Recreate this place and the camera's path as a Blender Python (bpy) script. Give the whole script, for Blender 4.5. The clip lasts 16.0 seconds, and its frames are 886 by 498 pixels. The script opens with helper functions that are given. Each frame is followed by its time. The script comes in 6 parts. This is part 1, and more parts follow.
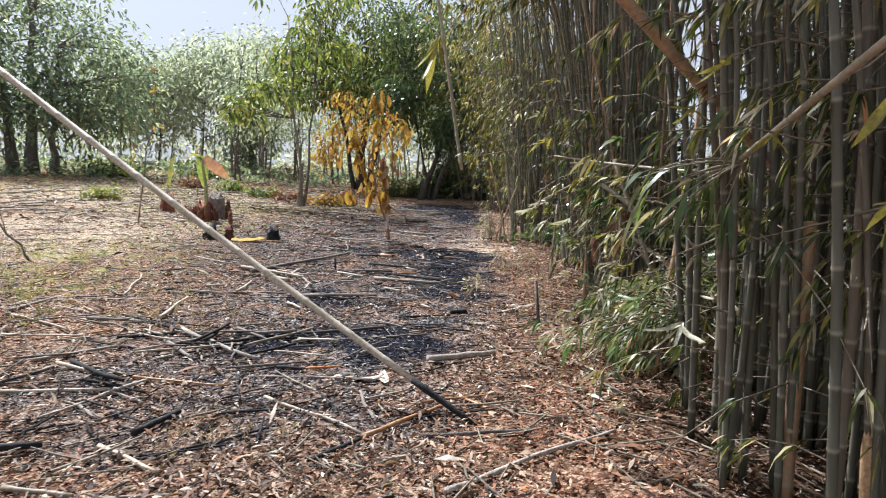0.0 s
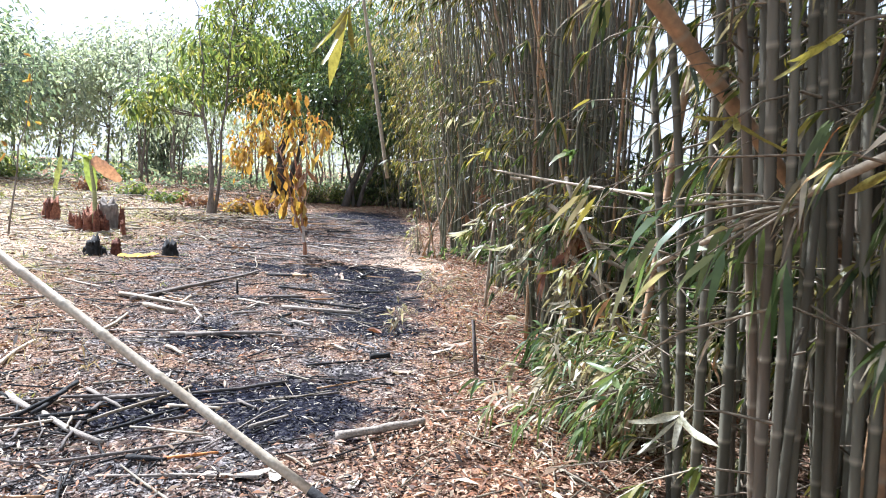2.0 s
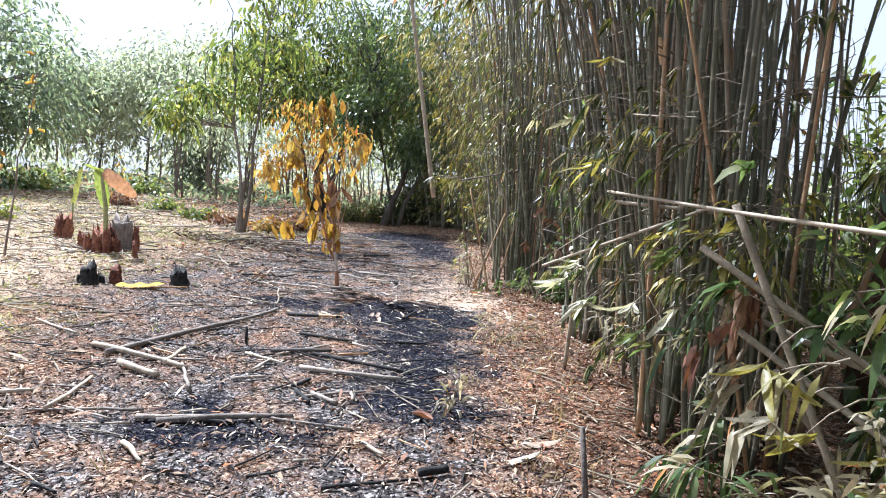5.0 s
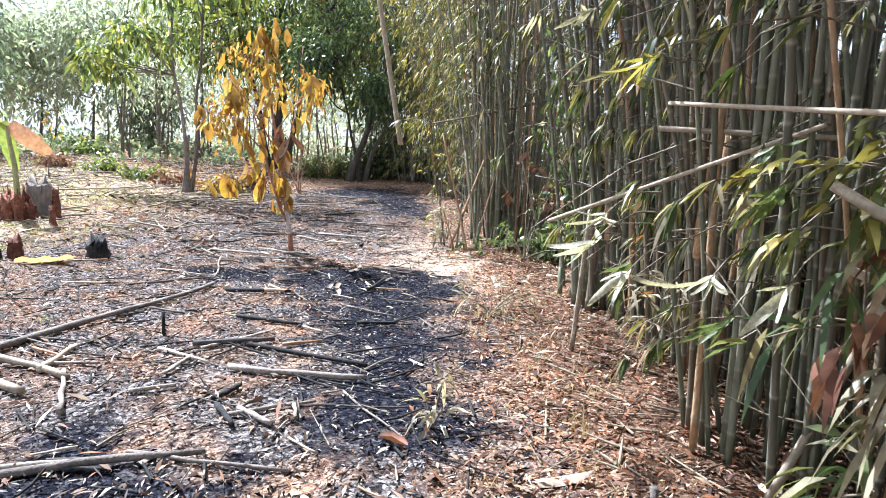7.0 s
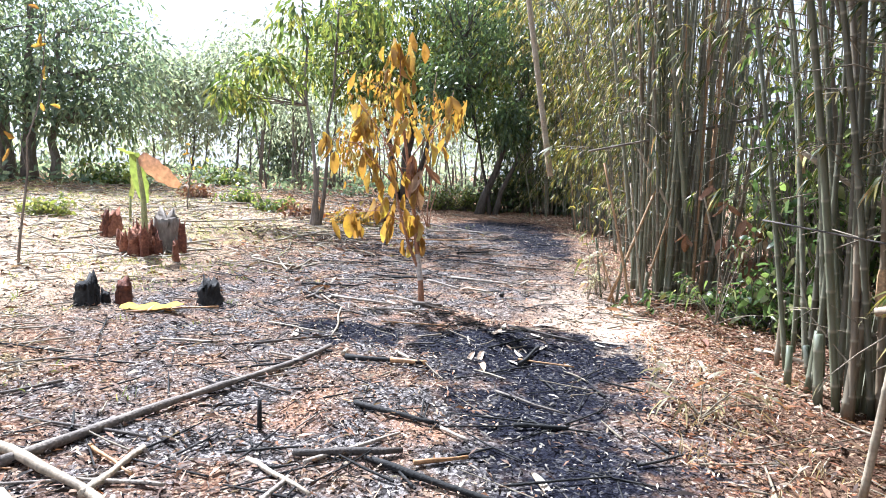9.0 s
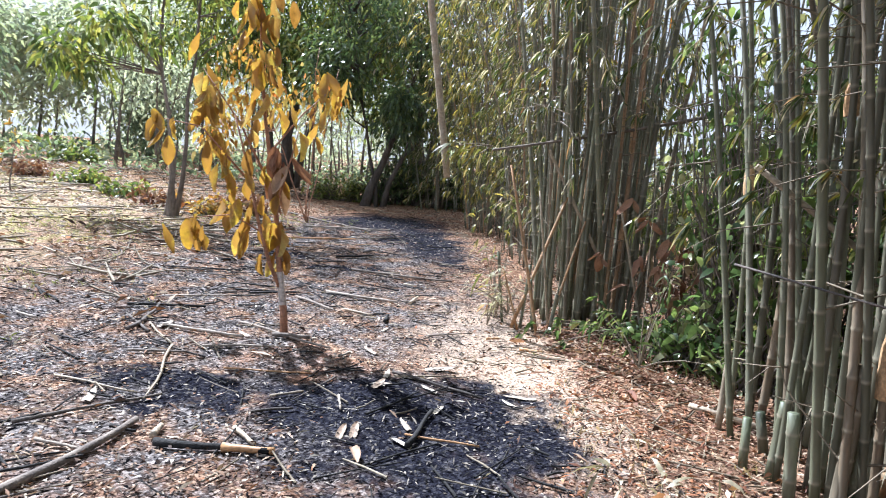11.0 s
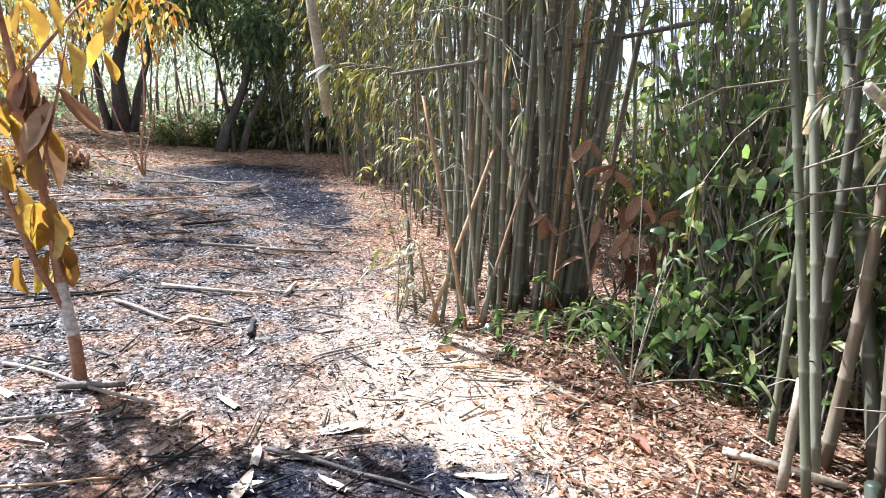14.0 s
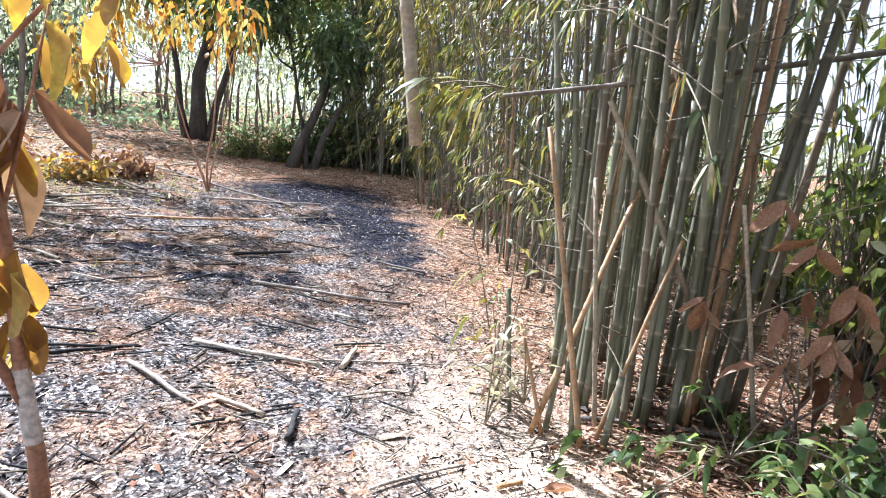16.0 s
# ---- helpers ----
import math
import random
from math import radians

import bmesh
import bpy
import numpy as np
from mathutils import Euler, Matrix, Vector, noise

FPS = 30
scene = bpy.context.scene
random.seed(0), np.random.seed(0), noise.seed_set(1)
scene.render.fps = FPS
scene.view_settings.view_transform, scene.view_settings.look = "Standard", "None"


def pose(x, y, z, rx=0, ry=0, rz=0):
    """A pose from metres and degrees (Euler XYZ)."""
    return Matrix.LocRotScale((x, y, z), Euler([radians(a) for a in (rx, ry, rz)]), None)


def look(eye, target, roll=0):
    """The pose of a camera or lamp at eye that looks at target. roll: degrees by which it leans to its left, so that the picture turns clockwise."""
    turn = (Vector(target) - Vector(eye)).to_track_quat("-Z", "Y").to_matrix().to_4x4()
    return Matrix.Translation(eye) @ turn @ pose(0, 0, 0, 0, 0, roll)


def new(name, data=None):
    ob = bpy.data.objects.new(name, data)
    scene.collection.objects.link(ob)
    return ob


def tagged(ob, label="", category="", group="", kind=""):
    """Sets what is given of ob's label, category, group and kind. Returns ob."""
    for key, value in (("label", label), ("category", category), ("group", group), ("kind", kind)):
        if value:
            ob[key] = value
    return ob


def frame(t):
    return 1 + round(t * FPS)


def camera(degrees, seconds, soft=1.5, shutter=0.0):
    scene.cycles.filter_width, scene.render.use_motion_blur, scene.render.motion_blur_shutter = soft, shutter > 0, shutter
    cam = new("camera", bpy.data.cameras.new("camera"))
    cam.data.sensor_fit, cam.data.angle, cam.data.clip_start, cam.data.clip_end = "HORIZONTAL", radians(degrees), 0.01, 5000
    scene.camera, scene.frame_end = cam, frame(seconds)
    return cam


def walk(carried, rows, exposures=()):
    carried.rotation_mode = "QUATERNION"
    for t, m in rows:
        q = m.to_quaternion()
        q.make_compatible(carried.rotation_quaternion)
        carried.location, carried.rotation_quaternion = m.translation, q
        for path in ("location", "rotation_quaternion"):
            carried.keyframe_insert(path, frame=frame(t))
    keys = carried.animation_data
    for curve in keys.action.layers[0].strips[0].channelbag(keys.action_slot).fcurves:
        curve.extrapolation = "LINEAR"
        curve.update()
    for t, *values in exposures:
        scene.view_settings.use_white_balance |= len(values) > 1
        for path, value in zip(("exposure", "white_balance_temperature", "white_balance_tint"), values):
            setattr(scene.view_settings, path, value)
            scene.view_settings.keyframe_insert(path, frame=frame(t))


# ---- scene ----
cam = camera(70.1, 16.0, 1.0, 0.15)
PATH = [
    (0, (0.032, 0.36, 1.38), (0.025, 2.345, 1.133), 1.8),
    (0.5, (0.092, 0.66, 1.427), (0.26, 2.639, 1.192), 2.9),
    (1, (0.131, 0.86, 1.459), (0.219, 2.826, 1.104), 0.2),
    (1.5, (0.111, 1.136, 1.446), (0.322, 3.114, 1.24), 4.4),
    (2, (0.085, 1.386, 1.475), (0.308, 3.361, 1.249), 2.9),
    (2.5, (0.053, 1.728, 1.498), (0.086, 3.723, 1.358), 2.7),
    (3, (0.008, 1.96, 1.545), (0.035, 3.955, 1.412), 3.7),
    (3.5, (-0.041, 2.254, 1.5), (0.099, 4.247, 1.397), 5.2),
    (4, (-0.087, 2.502, 1.479), (0.154, 4.472, 1.231), 1.6),
    (4.5, (-0.041, 2.838, 1.498), (0.134, 4.829, 1.425), 2.6),
    (5, (-0.009, 3.099, 1.491), (0.094, 5.088, 1.313), 3.6),
    (5.2, (0.004, 3.227, 1.466), (0.202, 5.207, 1.258), 4.2),
    (7.3, (0.055, 4.574, 1.362), (0.252, 6.54, 1.047), 2.0),
    (7.5, (0.027, 4.725, 1.358), (0.274, 6.693, 1.102), 4.2),
    (8, (-0.077, 5.078, 1.359), (-0.084, 7.052, 1.033), 2.8),
    (8.2, (-0.113, 5.235, 1.354), (-0.304, 7.208, 1.088), 1.9),
    (10.3, (-0.264, 6.569, 1.468), (-0.369, 8.554, 1.245), 2.2),
    (10.5, (-0.25, 6.751, 1.482), (-0.299, 8.733, 1.213), 2.2),
    (11, (-0.222, 7.051, 1.512), (-0.05, 9.026, 1.252), 4.6),
    (11.5, (-0.316, 7.418, 1.485), (0.084, 9.352, 1.171), 7.2),
    (12, (-0.362, 7.674, 1.472), (0.086, 9.578, 1.054), 2.7),
    (12.3, (-0.317, 7.867, 1.485), (0.08, 9.794, 1.13), 3.9),
    (12.5, (-0.306, 8.015, 1.472), (-0.042, 9.981, 1.212), 4.3),
    (13, (-0.242, 8.278, 1.463), (0.06, 10.216, 1.075), 2.0),
    (13.5, (-0.177, 8.598, 1.459), (0.315, 10.502, 1.092), 2.6),
    (14, (-0.17, 8.88, 1.482), (0.398, 10.75, 1.056), 3.5),
    (14.5, (-0.034, 9.16, 1.507), (0.331, 11.082, 1.09), 1.2),
    (15, (0.071, 9.405, 1.544), (0.344, 11.352, 1.175), 4.3),
    (15.5, (0.036, 9.755, 1.532), (0.432, 11.692, 1.235), 5.8),
    (16, (-0.12, 10.077, 1.509), (0.252, 12.006, 1.134), 6.7),
]
walk(cam, [(t, look(eye, target, roll)) for t, eye, target, roll in PATH],
     [(t, stops, 5700 if t < 0.8 else 5420, 11) for t, stops in ((0.0, 0.98), (0.5, 1.4), (1.0, 1.4), (1.6, 1.65), (3.5, 1.58), (5.0, 1.5), (7.5, 1.87), (8.0, 1.95), (10.5, 1.45), (12.0, 1.62), (12.5, 1.8), (13.0, 1.7), (14.5, 1.82), (16.0, 1.92))])

# ---- world, sun and sky ----
SUN_AZ, SUN_EL = -41.0, 51.0          # degrees: azimuth from +y (minus is towards -x), elevation
world = bpy.data.worlds.new("sky")
scene.world = world
world.use_nodes = True
wn = world.node_tree.nodes
wl = world.node_tree.links
sky = wn.new("ShaderNodeTexSky")
sky.sky_type = "NISHITA"
sky.sun_disc = False
sky.sun_elevation, sky.sun_rotation = radians(SUN_EL), radians(SUN_AZ % 360)
sky.air_density, sky.dust_density, sky.ozone_density = 1.0, 4.0, 1.0
wn["Background"].inputs["Strength"].default_value = 0.07
haze = wn.new("ShaderNodeMix")          # white haze, even over the whole sky
haze.data_type, haze.inputs[0].default_value, haze.inputs[7].default_value = "RGBA", 0.78, (5.7, 5.8, 5.9, 1)
wl.new(sky.outputs["Color"], haze.inputs[6])
wl.new(haze.outputs[2], wn["Background"].inputs["Color"])
sun = new("sun", bpy.data.lights.new("sun", "SUN"))
sun.data.energy, sun.data.angle, sun.data.color = 5.0, radians(0.7), (1.0, 0.96, 0.90)
sa, se = radians(SUN_AZ), radians(SUN_EL)
sun.matrix_world = look((0, 0, 30), (-30 * math.cos(se) * math.sin(sa), -30 * math.cos(se) * math.cos(sa), 30 - 30 * math.sin(se)))


# ---- materials ----
def nodes_of(name):
    m = bpy.data.materials.new(name)
    m.use_nodes = True
    return m, m.node_tree.nodes, m.node_tree.links, m.node_tree.nodes["Principled BSDF"]


def ramp(nodes, stops):
    r = nodes.new("ShaderNodeValToRGB")
    e = r.color_ramp.elements
    while len(e) < len(stops):
        e.new(0.5)
    for k, (at, c) in enumerate(stops):
        e[k].position, e[k].color = at, (*c, 1)
    return r


def noise_tex(nodes, links, scale, detail=4.0, coord=None, stretch=None):
    n = nodes.new("ShaderNodeTexNoise")
    n.inputs["Scale"].default_value, n.inputs["Detail"].default_value = scale, detail
    if coord is None:
        coord = nodes.new("ShaderNodeTexCoord").outputs["Object"]
    if stretch:
        mp = nodes.new("ShaderNodeMapping")
        mp.inputs["Scale"].default_value = stretch
        links.new(coord, mp.inputs["Vector"])
        coord = mp.outputs["Vector"]
    links.new(coord, n.inputs["Vector"])
    return n


def mixc(nodes, links, kind, fac, a, b):
    m = nodes.new("ShaderNodeMix")
    m.data_type, m.blend_type = "RGBA", kind
    for sock, v in ((m.inputs[0], fac), (m.inputs[6], a), (m.inputs[7], b)):
        if isinstance(v, (int, float)):
            sock.default_value = v
        elif isinstance(v, tuple):
            sock.default_value = (*v, 1)
        else:
            links.new(v, sock)
    return m.outputs[2]


def leaf_mat(name, stops, source="island", trans=0.42, rough=0.45, mottled=18.0, spec=0.5, blotch=None):
    """Leaves: colour by the piece, mottled, light shining through."""
    m, nodes, links, b = nodes_of(name)
    rnd = nodes.new("ShaderNodeNewGeometry").outputs["Random Per Island"] if source == "island" else nodes.new("ShaderNodeObjectInfo").outputs["Random"]
    r = ramp(nodes, stops)
    links.new(rnd, r.inputs["Fac"])
    n = noise_tex(nodes, links, mottled, 3)
    v = ramp(nodes, [(0.3, (0.62, 0.6, 0.55)), (0.7, (1.15, 1.12, 1.05))])
    links.new(n.outputs["Fac"], v.inputs["Fac"])
    col = mixc(nodes, links, "MULTIPLY", 1.0, r.outputs["Color"], v.outputs["Color"])
    if blotch:
        bn = noise_tex(nodes, links, 11.0, 6)
        br = ramp(nodes, [(0.47, (0, 0, 0)), (0.6, (0.85, 0.85, 0.85))])
        links.new(bn.outputs["Fac"], br.inputs["Fac"])
        col = mixc(nodes, links, "MIX", br.outputs["Color"], col, blotch)
    links.new(col, b.inputs["Base Color"])
    b.inputs["Roughness"].default_value = rough
    b.inputs["Specular IOR Level"].default_value = spec
    tr = nodes.new("ShaderNodeBsdfTranslucent")
    lift = mixc(nodes, links, "MULTIPLY", 1.0, col, (1.45, 1.42, 1.0))
    links.new(lift, tr.inputs["Color"])
    mx = nodes.new("ShaderNodeMixShader")
    mx.inputs[0].default_value = trans
    links.new(b.outputs[0], mx.inputs[1])
    links.new(tr.outputs[0], mx.inputs[2])
    links.new(mx.outputs[0], nodes["Material Output"].inputs["Surface"])
    return m


def surf_mat(name, stops, scale=6.0, rough=0.8, bump=0.3, stretch=None, per_object=0.35, fine=60.0, band=0.0, island=False):
    """Wood, bark, char, earth: two scales of noise, a shift from piece to piece, fine relief; band: pale and dark rings at bamboo joints."""
    m, nodes, links, b = nodes_of(name)
    n1 = noise_tex(nodes, links, scale, 5, stretch=stretch)
    n2 = noise_tex(nodes, links, fine, 3, stretch=stretch)
    add = nodes.new("ShaderNodeMath")
    add.operation = "MULTIPLY_ADD"
    add.inputs[1].default_value = per_object * 2
    rnd = nodes.new("ShaderNodeNewGeometry").outputs["Random Per Island"] if island else nodes.new("ShaderNodeObjectInfo").outputs["Random"]
    links.new(rnd, add.inputs[0])
    off = nodes.new("ShaderNodeMath")
    off.operation = "SUBTRACT"
    off.inputs[1].default_value = per_object
    links.new(n1.outputs["Fac"], off.inputs[0])
    links.new(off.outputs[0], add.inputs[2])
    r = ramp(nodes, stops)
    links.new(add.outputs[0], r.inputs["Fac"])
    v = ramp(nodes, [(0.3, (0.6, 0.6, 0.6)), (0.7, (1.2, 1.2, 1.2))])
    links.new(n2.outputs["Fac"], v.inputs["Fac"])
    col = mixc(nodes, links, "MULTIPLY", 1.0, r.outputs["Color"], v.outputs["Color"])
    if band:
        at = nodes.new("ShaderNodeAttribute")
        at.attribute_name = "joint"
        col = mixc(nodes, links, "MIX", at.outputs["Fac"], col, (0.30, 0.27, 0.20))
    links.new(col, b.inputs["Base Color"])
    b.inputs["Roughness"].default_value = rough
    bp = nodes.new("ShaderNodeBump")
    bp.inputs["Strength"].default_value, bp.inputs["Distance"].default_value = bump, 0.01
    links.new(n2.outputs["Fac"], bp.inputs["Height"])
    links.new(bp.outputs["Normal"], b.inputs["Normal"])
    return m


CULM = surf_mat("bamboo_culm", [(0.0, (0.018, 0.022, 0.013)), (0.2, (0.040, 0.053, 0.027)), (0.42, (0.085, 0.108, 0.054)), (0.62, (0.158, 0.172, 0.118)), (0.72, (0.060, 0.050, 0.032)), (0.85, (0.15, 0.098, 0.058)), (0.97, (0.26, 0.175, 0.10))],
                3.0, 0.5, 0.12, (1, 1, 0.25), 0.42, 40.0, band=1.0)
# dark old culms, deepened further: the clump's shade is put into the colour
OLD_SHADE_CULM = surf_mat("old_shade_bamboo", [(0.0, (0.012, 0.015, 0.010)), (0.35, (0.026, 0.031, 0.018)), (0.6, (0.048, 0.052, 0.034)), (0.75, (0.045, 0.026, 0.016)), (0.95, (0.15, 0.09, 0.048))],
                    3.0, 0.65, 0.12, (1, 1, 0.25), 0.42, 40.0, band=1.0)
DRY_CULM = surf_mat("dry_bamboo", [(0.0, (0.16, 0.125, 0.085)), (0.4, (0.35, 0.28, 0.20)), (0.75, (0.52, 0.43, 0.32)), (1.0, (0.62, 0.54, 0.42))], 5.0, 0.6, 0.2, None, 0.25, 50.0, band=1.0)
BROWN_CULM = surf_mat("brown_bamboo", [(0.2, (0.28, 0.14, 0.06)), (0.6, (0.46, 0.25, 0.11)), (1.0, (0.55, 0.34, 0.17))], 4.0, 0.5, 0.15, None, 0.1, 40.0, band=1.0)
GREY_STICK = surf_mat("grey_stick", [(0.0, (0.035, 0.03, 0.028)), (0.4, (0.13, 0.105, 0.09)), (0.75, (0.30, 0.25, 0.205)), (1.0, (0.50, 0.43, 0.36))], 7.0, 0.8, 0.6, None, 0.4, 70.0)
CHAR = surf_mat("charcoal", [(0.2, (0.005, 0.005, 0.006)), (0.6, (0.017, 0.016, 0.016)), (0.9, (0.06, 0.055, 0.052))], 14.0, 0.9, 0.7, None, 0.15, 60.0)
BARK = surf_mat("bark", [(0.1, (0.07, 0.055, 0.045)), (0.5, (0.17, 0.14, 0.115)), (0.9, (0.32, 0.28, 0.24))], 5.0, 0.9, 0.8, (1, 1, 0.3), 0.15, 30.0)
PINK_BARK = surf_mat("young_bark", [(0.1, (0.20, 0.10, 0.07)), (0.5, (0.38, 0.19, 0.11)), (0.9, (0.52, 0.38, 0.29))], 7.0, 0.75, 0.3, None, 0.1, 50.0)
WHITE_BARK = surf_mat("bleached_bark", [(0.1, (0.38, 0.32, 0.28)), (0.5, (0.56, 0.50, 0.46)), (0.9, (0.68, 0.63, 0.60))], 9.0, 0.8, 0.3, None, 0.1, 50.0)
RED_ROT = surf_mat("red_rotten_wood", [(0.1, (0.035, 0.014, 0.010)), (0.5, (0.15, 0.052, 0.03)), (0.9, (0.36, 0.16, 0.09))], 16.0, 0.95, 1.0, None, 0.2, 45.0)
SHEATH = surf_mat("bamboo_sheath", [(0.1, (0.38, 0.20, 0.09)), (0.5, (0.56, 0.36, 0.19)), (0.9, (0.66, 0.52, 0.36))], 5.0, 0.6, 0.3, None, 0.3, 60.0)
PALE = surf_mat("pale_fallen_sheath", [(0.0, (0.24, 0.16, 0.11)), (0.4, (0.42, 0.33, 0.25)), (1.0, (0.62, 0.56, 0.47))], 6.0, 0.6, 0.3, None, 0.4, 60.0)
RED_BARK = surf_mat("red_brown_bark", [(0.1, (0.035, 0.02, 0.014)), (0.5, (0.095, 0.05, 0.032)), (0.9, (0.20, 0.115, 0.075))], 4.0, 0.9, 0.9, (1, 1, 0.35), 0.1, 26.0)
DARK_BARK = surf_mat("dark_bark", [(0.1, (0.025, 0.021, 0.018)), (0.5, (0.065, 0.054, 0.045)), (0.9, (0.15, 0.13, 0.11))], 5.0, 0.9, 0.9, (1, 1, 0.35), 0.1, 26.0)
ORANGE = surf_mat("burnt_orange_wood", [(0.2, (0.45, 0.14, 0.03)), (0.8, (0.75, 0.30, 0.07))], 9.0, 0.7, 0.4, None, 0.1, 60.0)
STEM = surf_mat("green_stem", [(0.2, (0.14, 0.17, 0.06)), (0.8, (0.32, 0.32, 0.14))], 8.0, 0.55, 0.2, None, 0.2, 50.0)
TWIG = surf_mat("twig", [(0.0, (0.08, 0.06, 0.04)), (0.5, (0.21, 0.17, 0.115)), (0.85, (0.34, 0.285, 0.205)), (1.0, (0.48, 0.42, 0.32))], 9.0, 0.75, 0.3, None, 0.3, 60.0, island=True)

BAMBOO_LEAF = leaf_mat("bamboo_leaf", [(0.0, (0.030, 0.050, 0.018)), (0.3, (0.065, 0.095, 0.028)), (0.52, (0.125, 0.155, 0.042)), (0.68, (0.34, 0.30, 0.065)), (0.8, (0.27, 0.235, 0.15)), (0.92, (0.47, 0.43, 0.33)), (0.98, (0.64, 0.60, 0.51)), (1.0, (0.50, 0.19, 0.04))], trans=0.45, rough=0.34, spec=0.45)
GREEN_SPRAY = leaf_mat("green_bamboo_leaf", [(0.0, (0.06, 0.11, 0.04)), (0.5, (0.11, 0.17, 0.06)), (0.8, (0.22, 0.25, 0.10)), (1.0, (0.42, 0.38, 0.24))])
YELLOW_SPRAY = leaf_mat("yellowing_bamboo_leaf", [(0.0, (0.08, 0.105, 0.035)), (0.4, (0.18, 0.19, 0.055)), (0.75, (0.38, 0.32, 0.075)), (0.95, (0.52, 0.42, 0.12)), (1.0, (0.55, 0.46, 0.26))])
DRY_SPRAY = leaf_mat("dry_bamboo_leaf", [(0.0, (0.24, 0.22, 0.14)), (0.5, (0.42, 0.38, 0.28)), (0.85, (0.58, 0.53, 0.42)), (1.0, (0.45, 0.20, 0.07))], trans=0.3)
WHITE_LEAF = leaf_mat("bleached_leaf", [(0.0, (0.36, 0.36, 0.27)), (1.0, (0.58, 0.57, 0.47))], trans=0.35)
DARK_LEAF = leaf_mat("dark_tree_leaf", [(0.0, (0.045, 0.075, 0.04)), (0.5, (0.075, 0.12, 0.055)), (0.85, (0.13, 0.18, 0.08)), (1.0, (0.24, 0.27, 0.12))], trans=0.45, rough=0.3)
MANGO_LEAF = leaf_mat("bright_tree_leaf", [(0.0, (0.06, 0.10, 0.035)), (0.45, (0.12, 0.17, 0.05)), (0.8, (0.24, 0.28, 0.07)), (1.0, (0.40, 0.38, 0.12))], trans=0.5)
# far leaves paled and greyed: distance haze is put into the colour
FAR_LEAF = leaf_mat("haze_pale_far_leaf", [(0.0, (0.25, 0.30, 0.28)), (0.5, (0.34, 0.395, 0.36)), (1.0, (0.45, 0.49, 0.42))], trans=0.65, mottled=0.6)
# green lightened and blued to paint in a thinner haze at middle distance
MID_LEAF = leaf_mat("haze_pale_green_leaf", [(0.0, (0.105, 0.155, 0.12)), (0.5, (0.18, 0.24, 0.18)), (0.85, (0.28, 0.34, 0.24)), (1.0, (0.42, 0.46, 0.32))], trans=0.55, rough=0.3)
SHRUB_LEAF = leaf_mat("glossy_shrub_leaf", [(0.0, (0.055, 0.10, 0.045)), (0.5, (0.125, 0.195, 0.075)), (0.72, (0.23, 0.32, 0.11)), (0.88, (0.38, 0.42, 0.28)), (1.0, (0.52, 0.52, 0.24))], trans=0.5, rough=0.22)
SCORCHED = leaf_mat("scorched_yellow_leaf", [(0.0, (0.22, 0.11, 0.028)), (0.2, (0.38, 0.235, 0.035)), (0.5, (0.52, 0.375, 0.05)), (0.85, (0.60, 0.475, 0.095)), (1.0, (0.46, 0.40, 0.20))], source="object", trans=0.42, mottled=25.0, blotch=(0.30, 0.16, 0.04))
BROWN_LEAF = leaf_mat("crisp_brown_leaf", [(0.0, (0.20, 0.08, 0.045)), (0.5, (0.36, 0.20, 0.13)), (1.0, (0.50, 0.36, 0.27))], source="object", trans=0.2, rough=0.7)
DROOP_BROWN = leaf_mat("drooping_brown_leaf", [(0.0, (0.11, 0.04, 0.025)), (0.45, (0.26, 0.12, 0.07)), (0.8, (0.38, 0.24, 0.15)), (1.0, (0.48, 0.38, 0.27))], trans=0.2, rough=0.6)
AMBER = leaf_mat("amber_leaf", [(0.0, (0.30, 0.15, 0.035)), (0.4, (0.42, 0.25, 0.05)), (0.8, (0.36, 0.32, 0.10)), (0.95, (0.50, 0.40, 0.20)), (1.0, (0.60, 0.18, 0.04))], trans=0.45)
BANANA_GREEN = leaf_mat("banana_leaf_green", [(0.0, (0.17, 0.25, 0.06)), (1.0, (0.30, 0.32, 0.10))], source="object", trans=0.4)
BANANA_DRY = leaf_mat("banana_leaf_dry", [(0.0, (0.50, 0.25, 0.16)), (1.0, (0.56, 0.31, 0.21))], source="object", trans=0.2)
BANANA_YELLOW = leaf_mat("banana_leaf_yellow", [(0.0, (0.50, 0.31, 0.03)), (1.0, (0.58, 0.40, 0.06))], source="object", trans=0.2, rough=0.75, spec=0.2)
GRASS = leaf_mat("grass_blade", [(0.0, (0.12, 0.17, 0.04)), (0.6, (0.26, 0.29, 0.08)), (1.0, (0.46, 0.40, 0.18))])
STRAW = leaf_mat("dry_grass_blade", [(0.0, (0.30, 0.22, 0.12)), (1.0, (0.52, 0.42, 0.26))], trans=0.25)
LITTER = leaf_mat("leaf_litter", [(0.0, (0.018, 0.011, 0.009)), (0.24, (0.065, 0.037, 0.027)), (0.44, (0.15, 0.085, 0.060)), (0.58, (0.28, 0.13, 0.07)), (0.72, (0.30, 0.195, 0.135)), (0.86, (0.44, 0.325, 0.24)), (0.95, (0.60, 0.51, 0.41)), (0.985, (0.78, 0.73, 0.66)), (1.0, (0.52, 0.16, 0.04))], trans=0.1, rough=0.7, spec=0.3)
RUST_LEAF = leaf_mat("rust_brown_litter", [(0.0, (0.075, 0.03, 0.02)), (0.35, (0.22, 0.09, 0.05)), (0.65, (0.38, 0.17, 0.085)), (0.88, (0.48, 0.27, 0.165)), (1.0, (0.60, 0.46, 0.34))], trans=0.1, rough=0.75, spec=0.25)
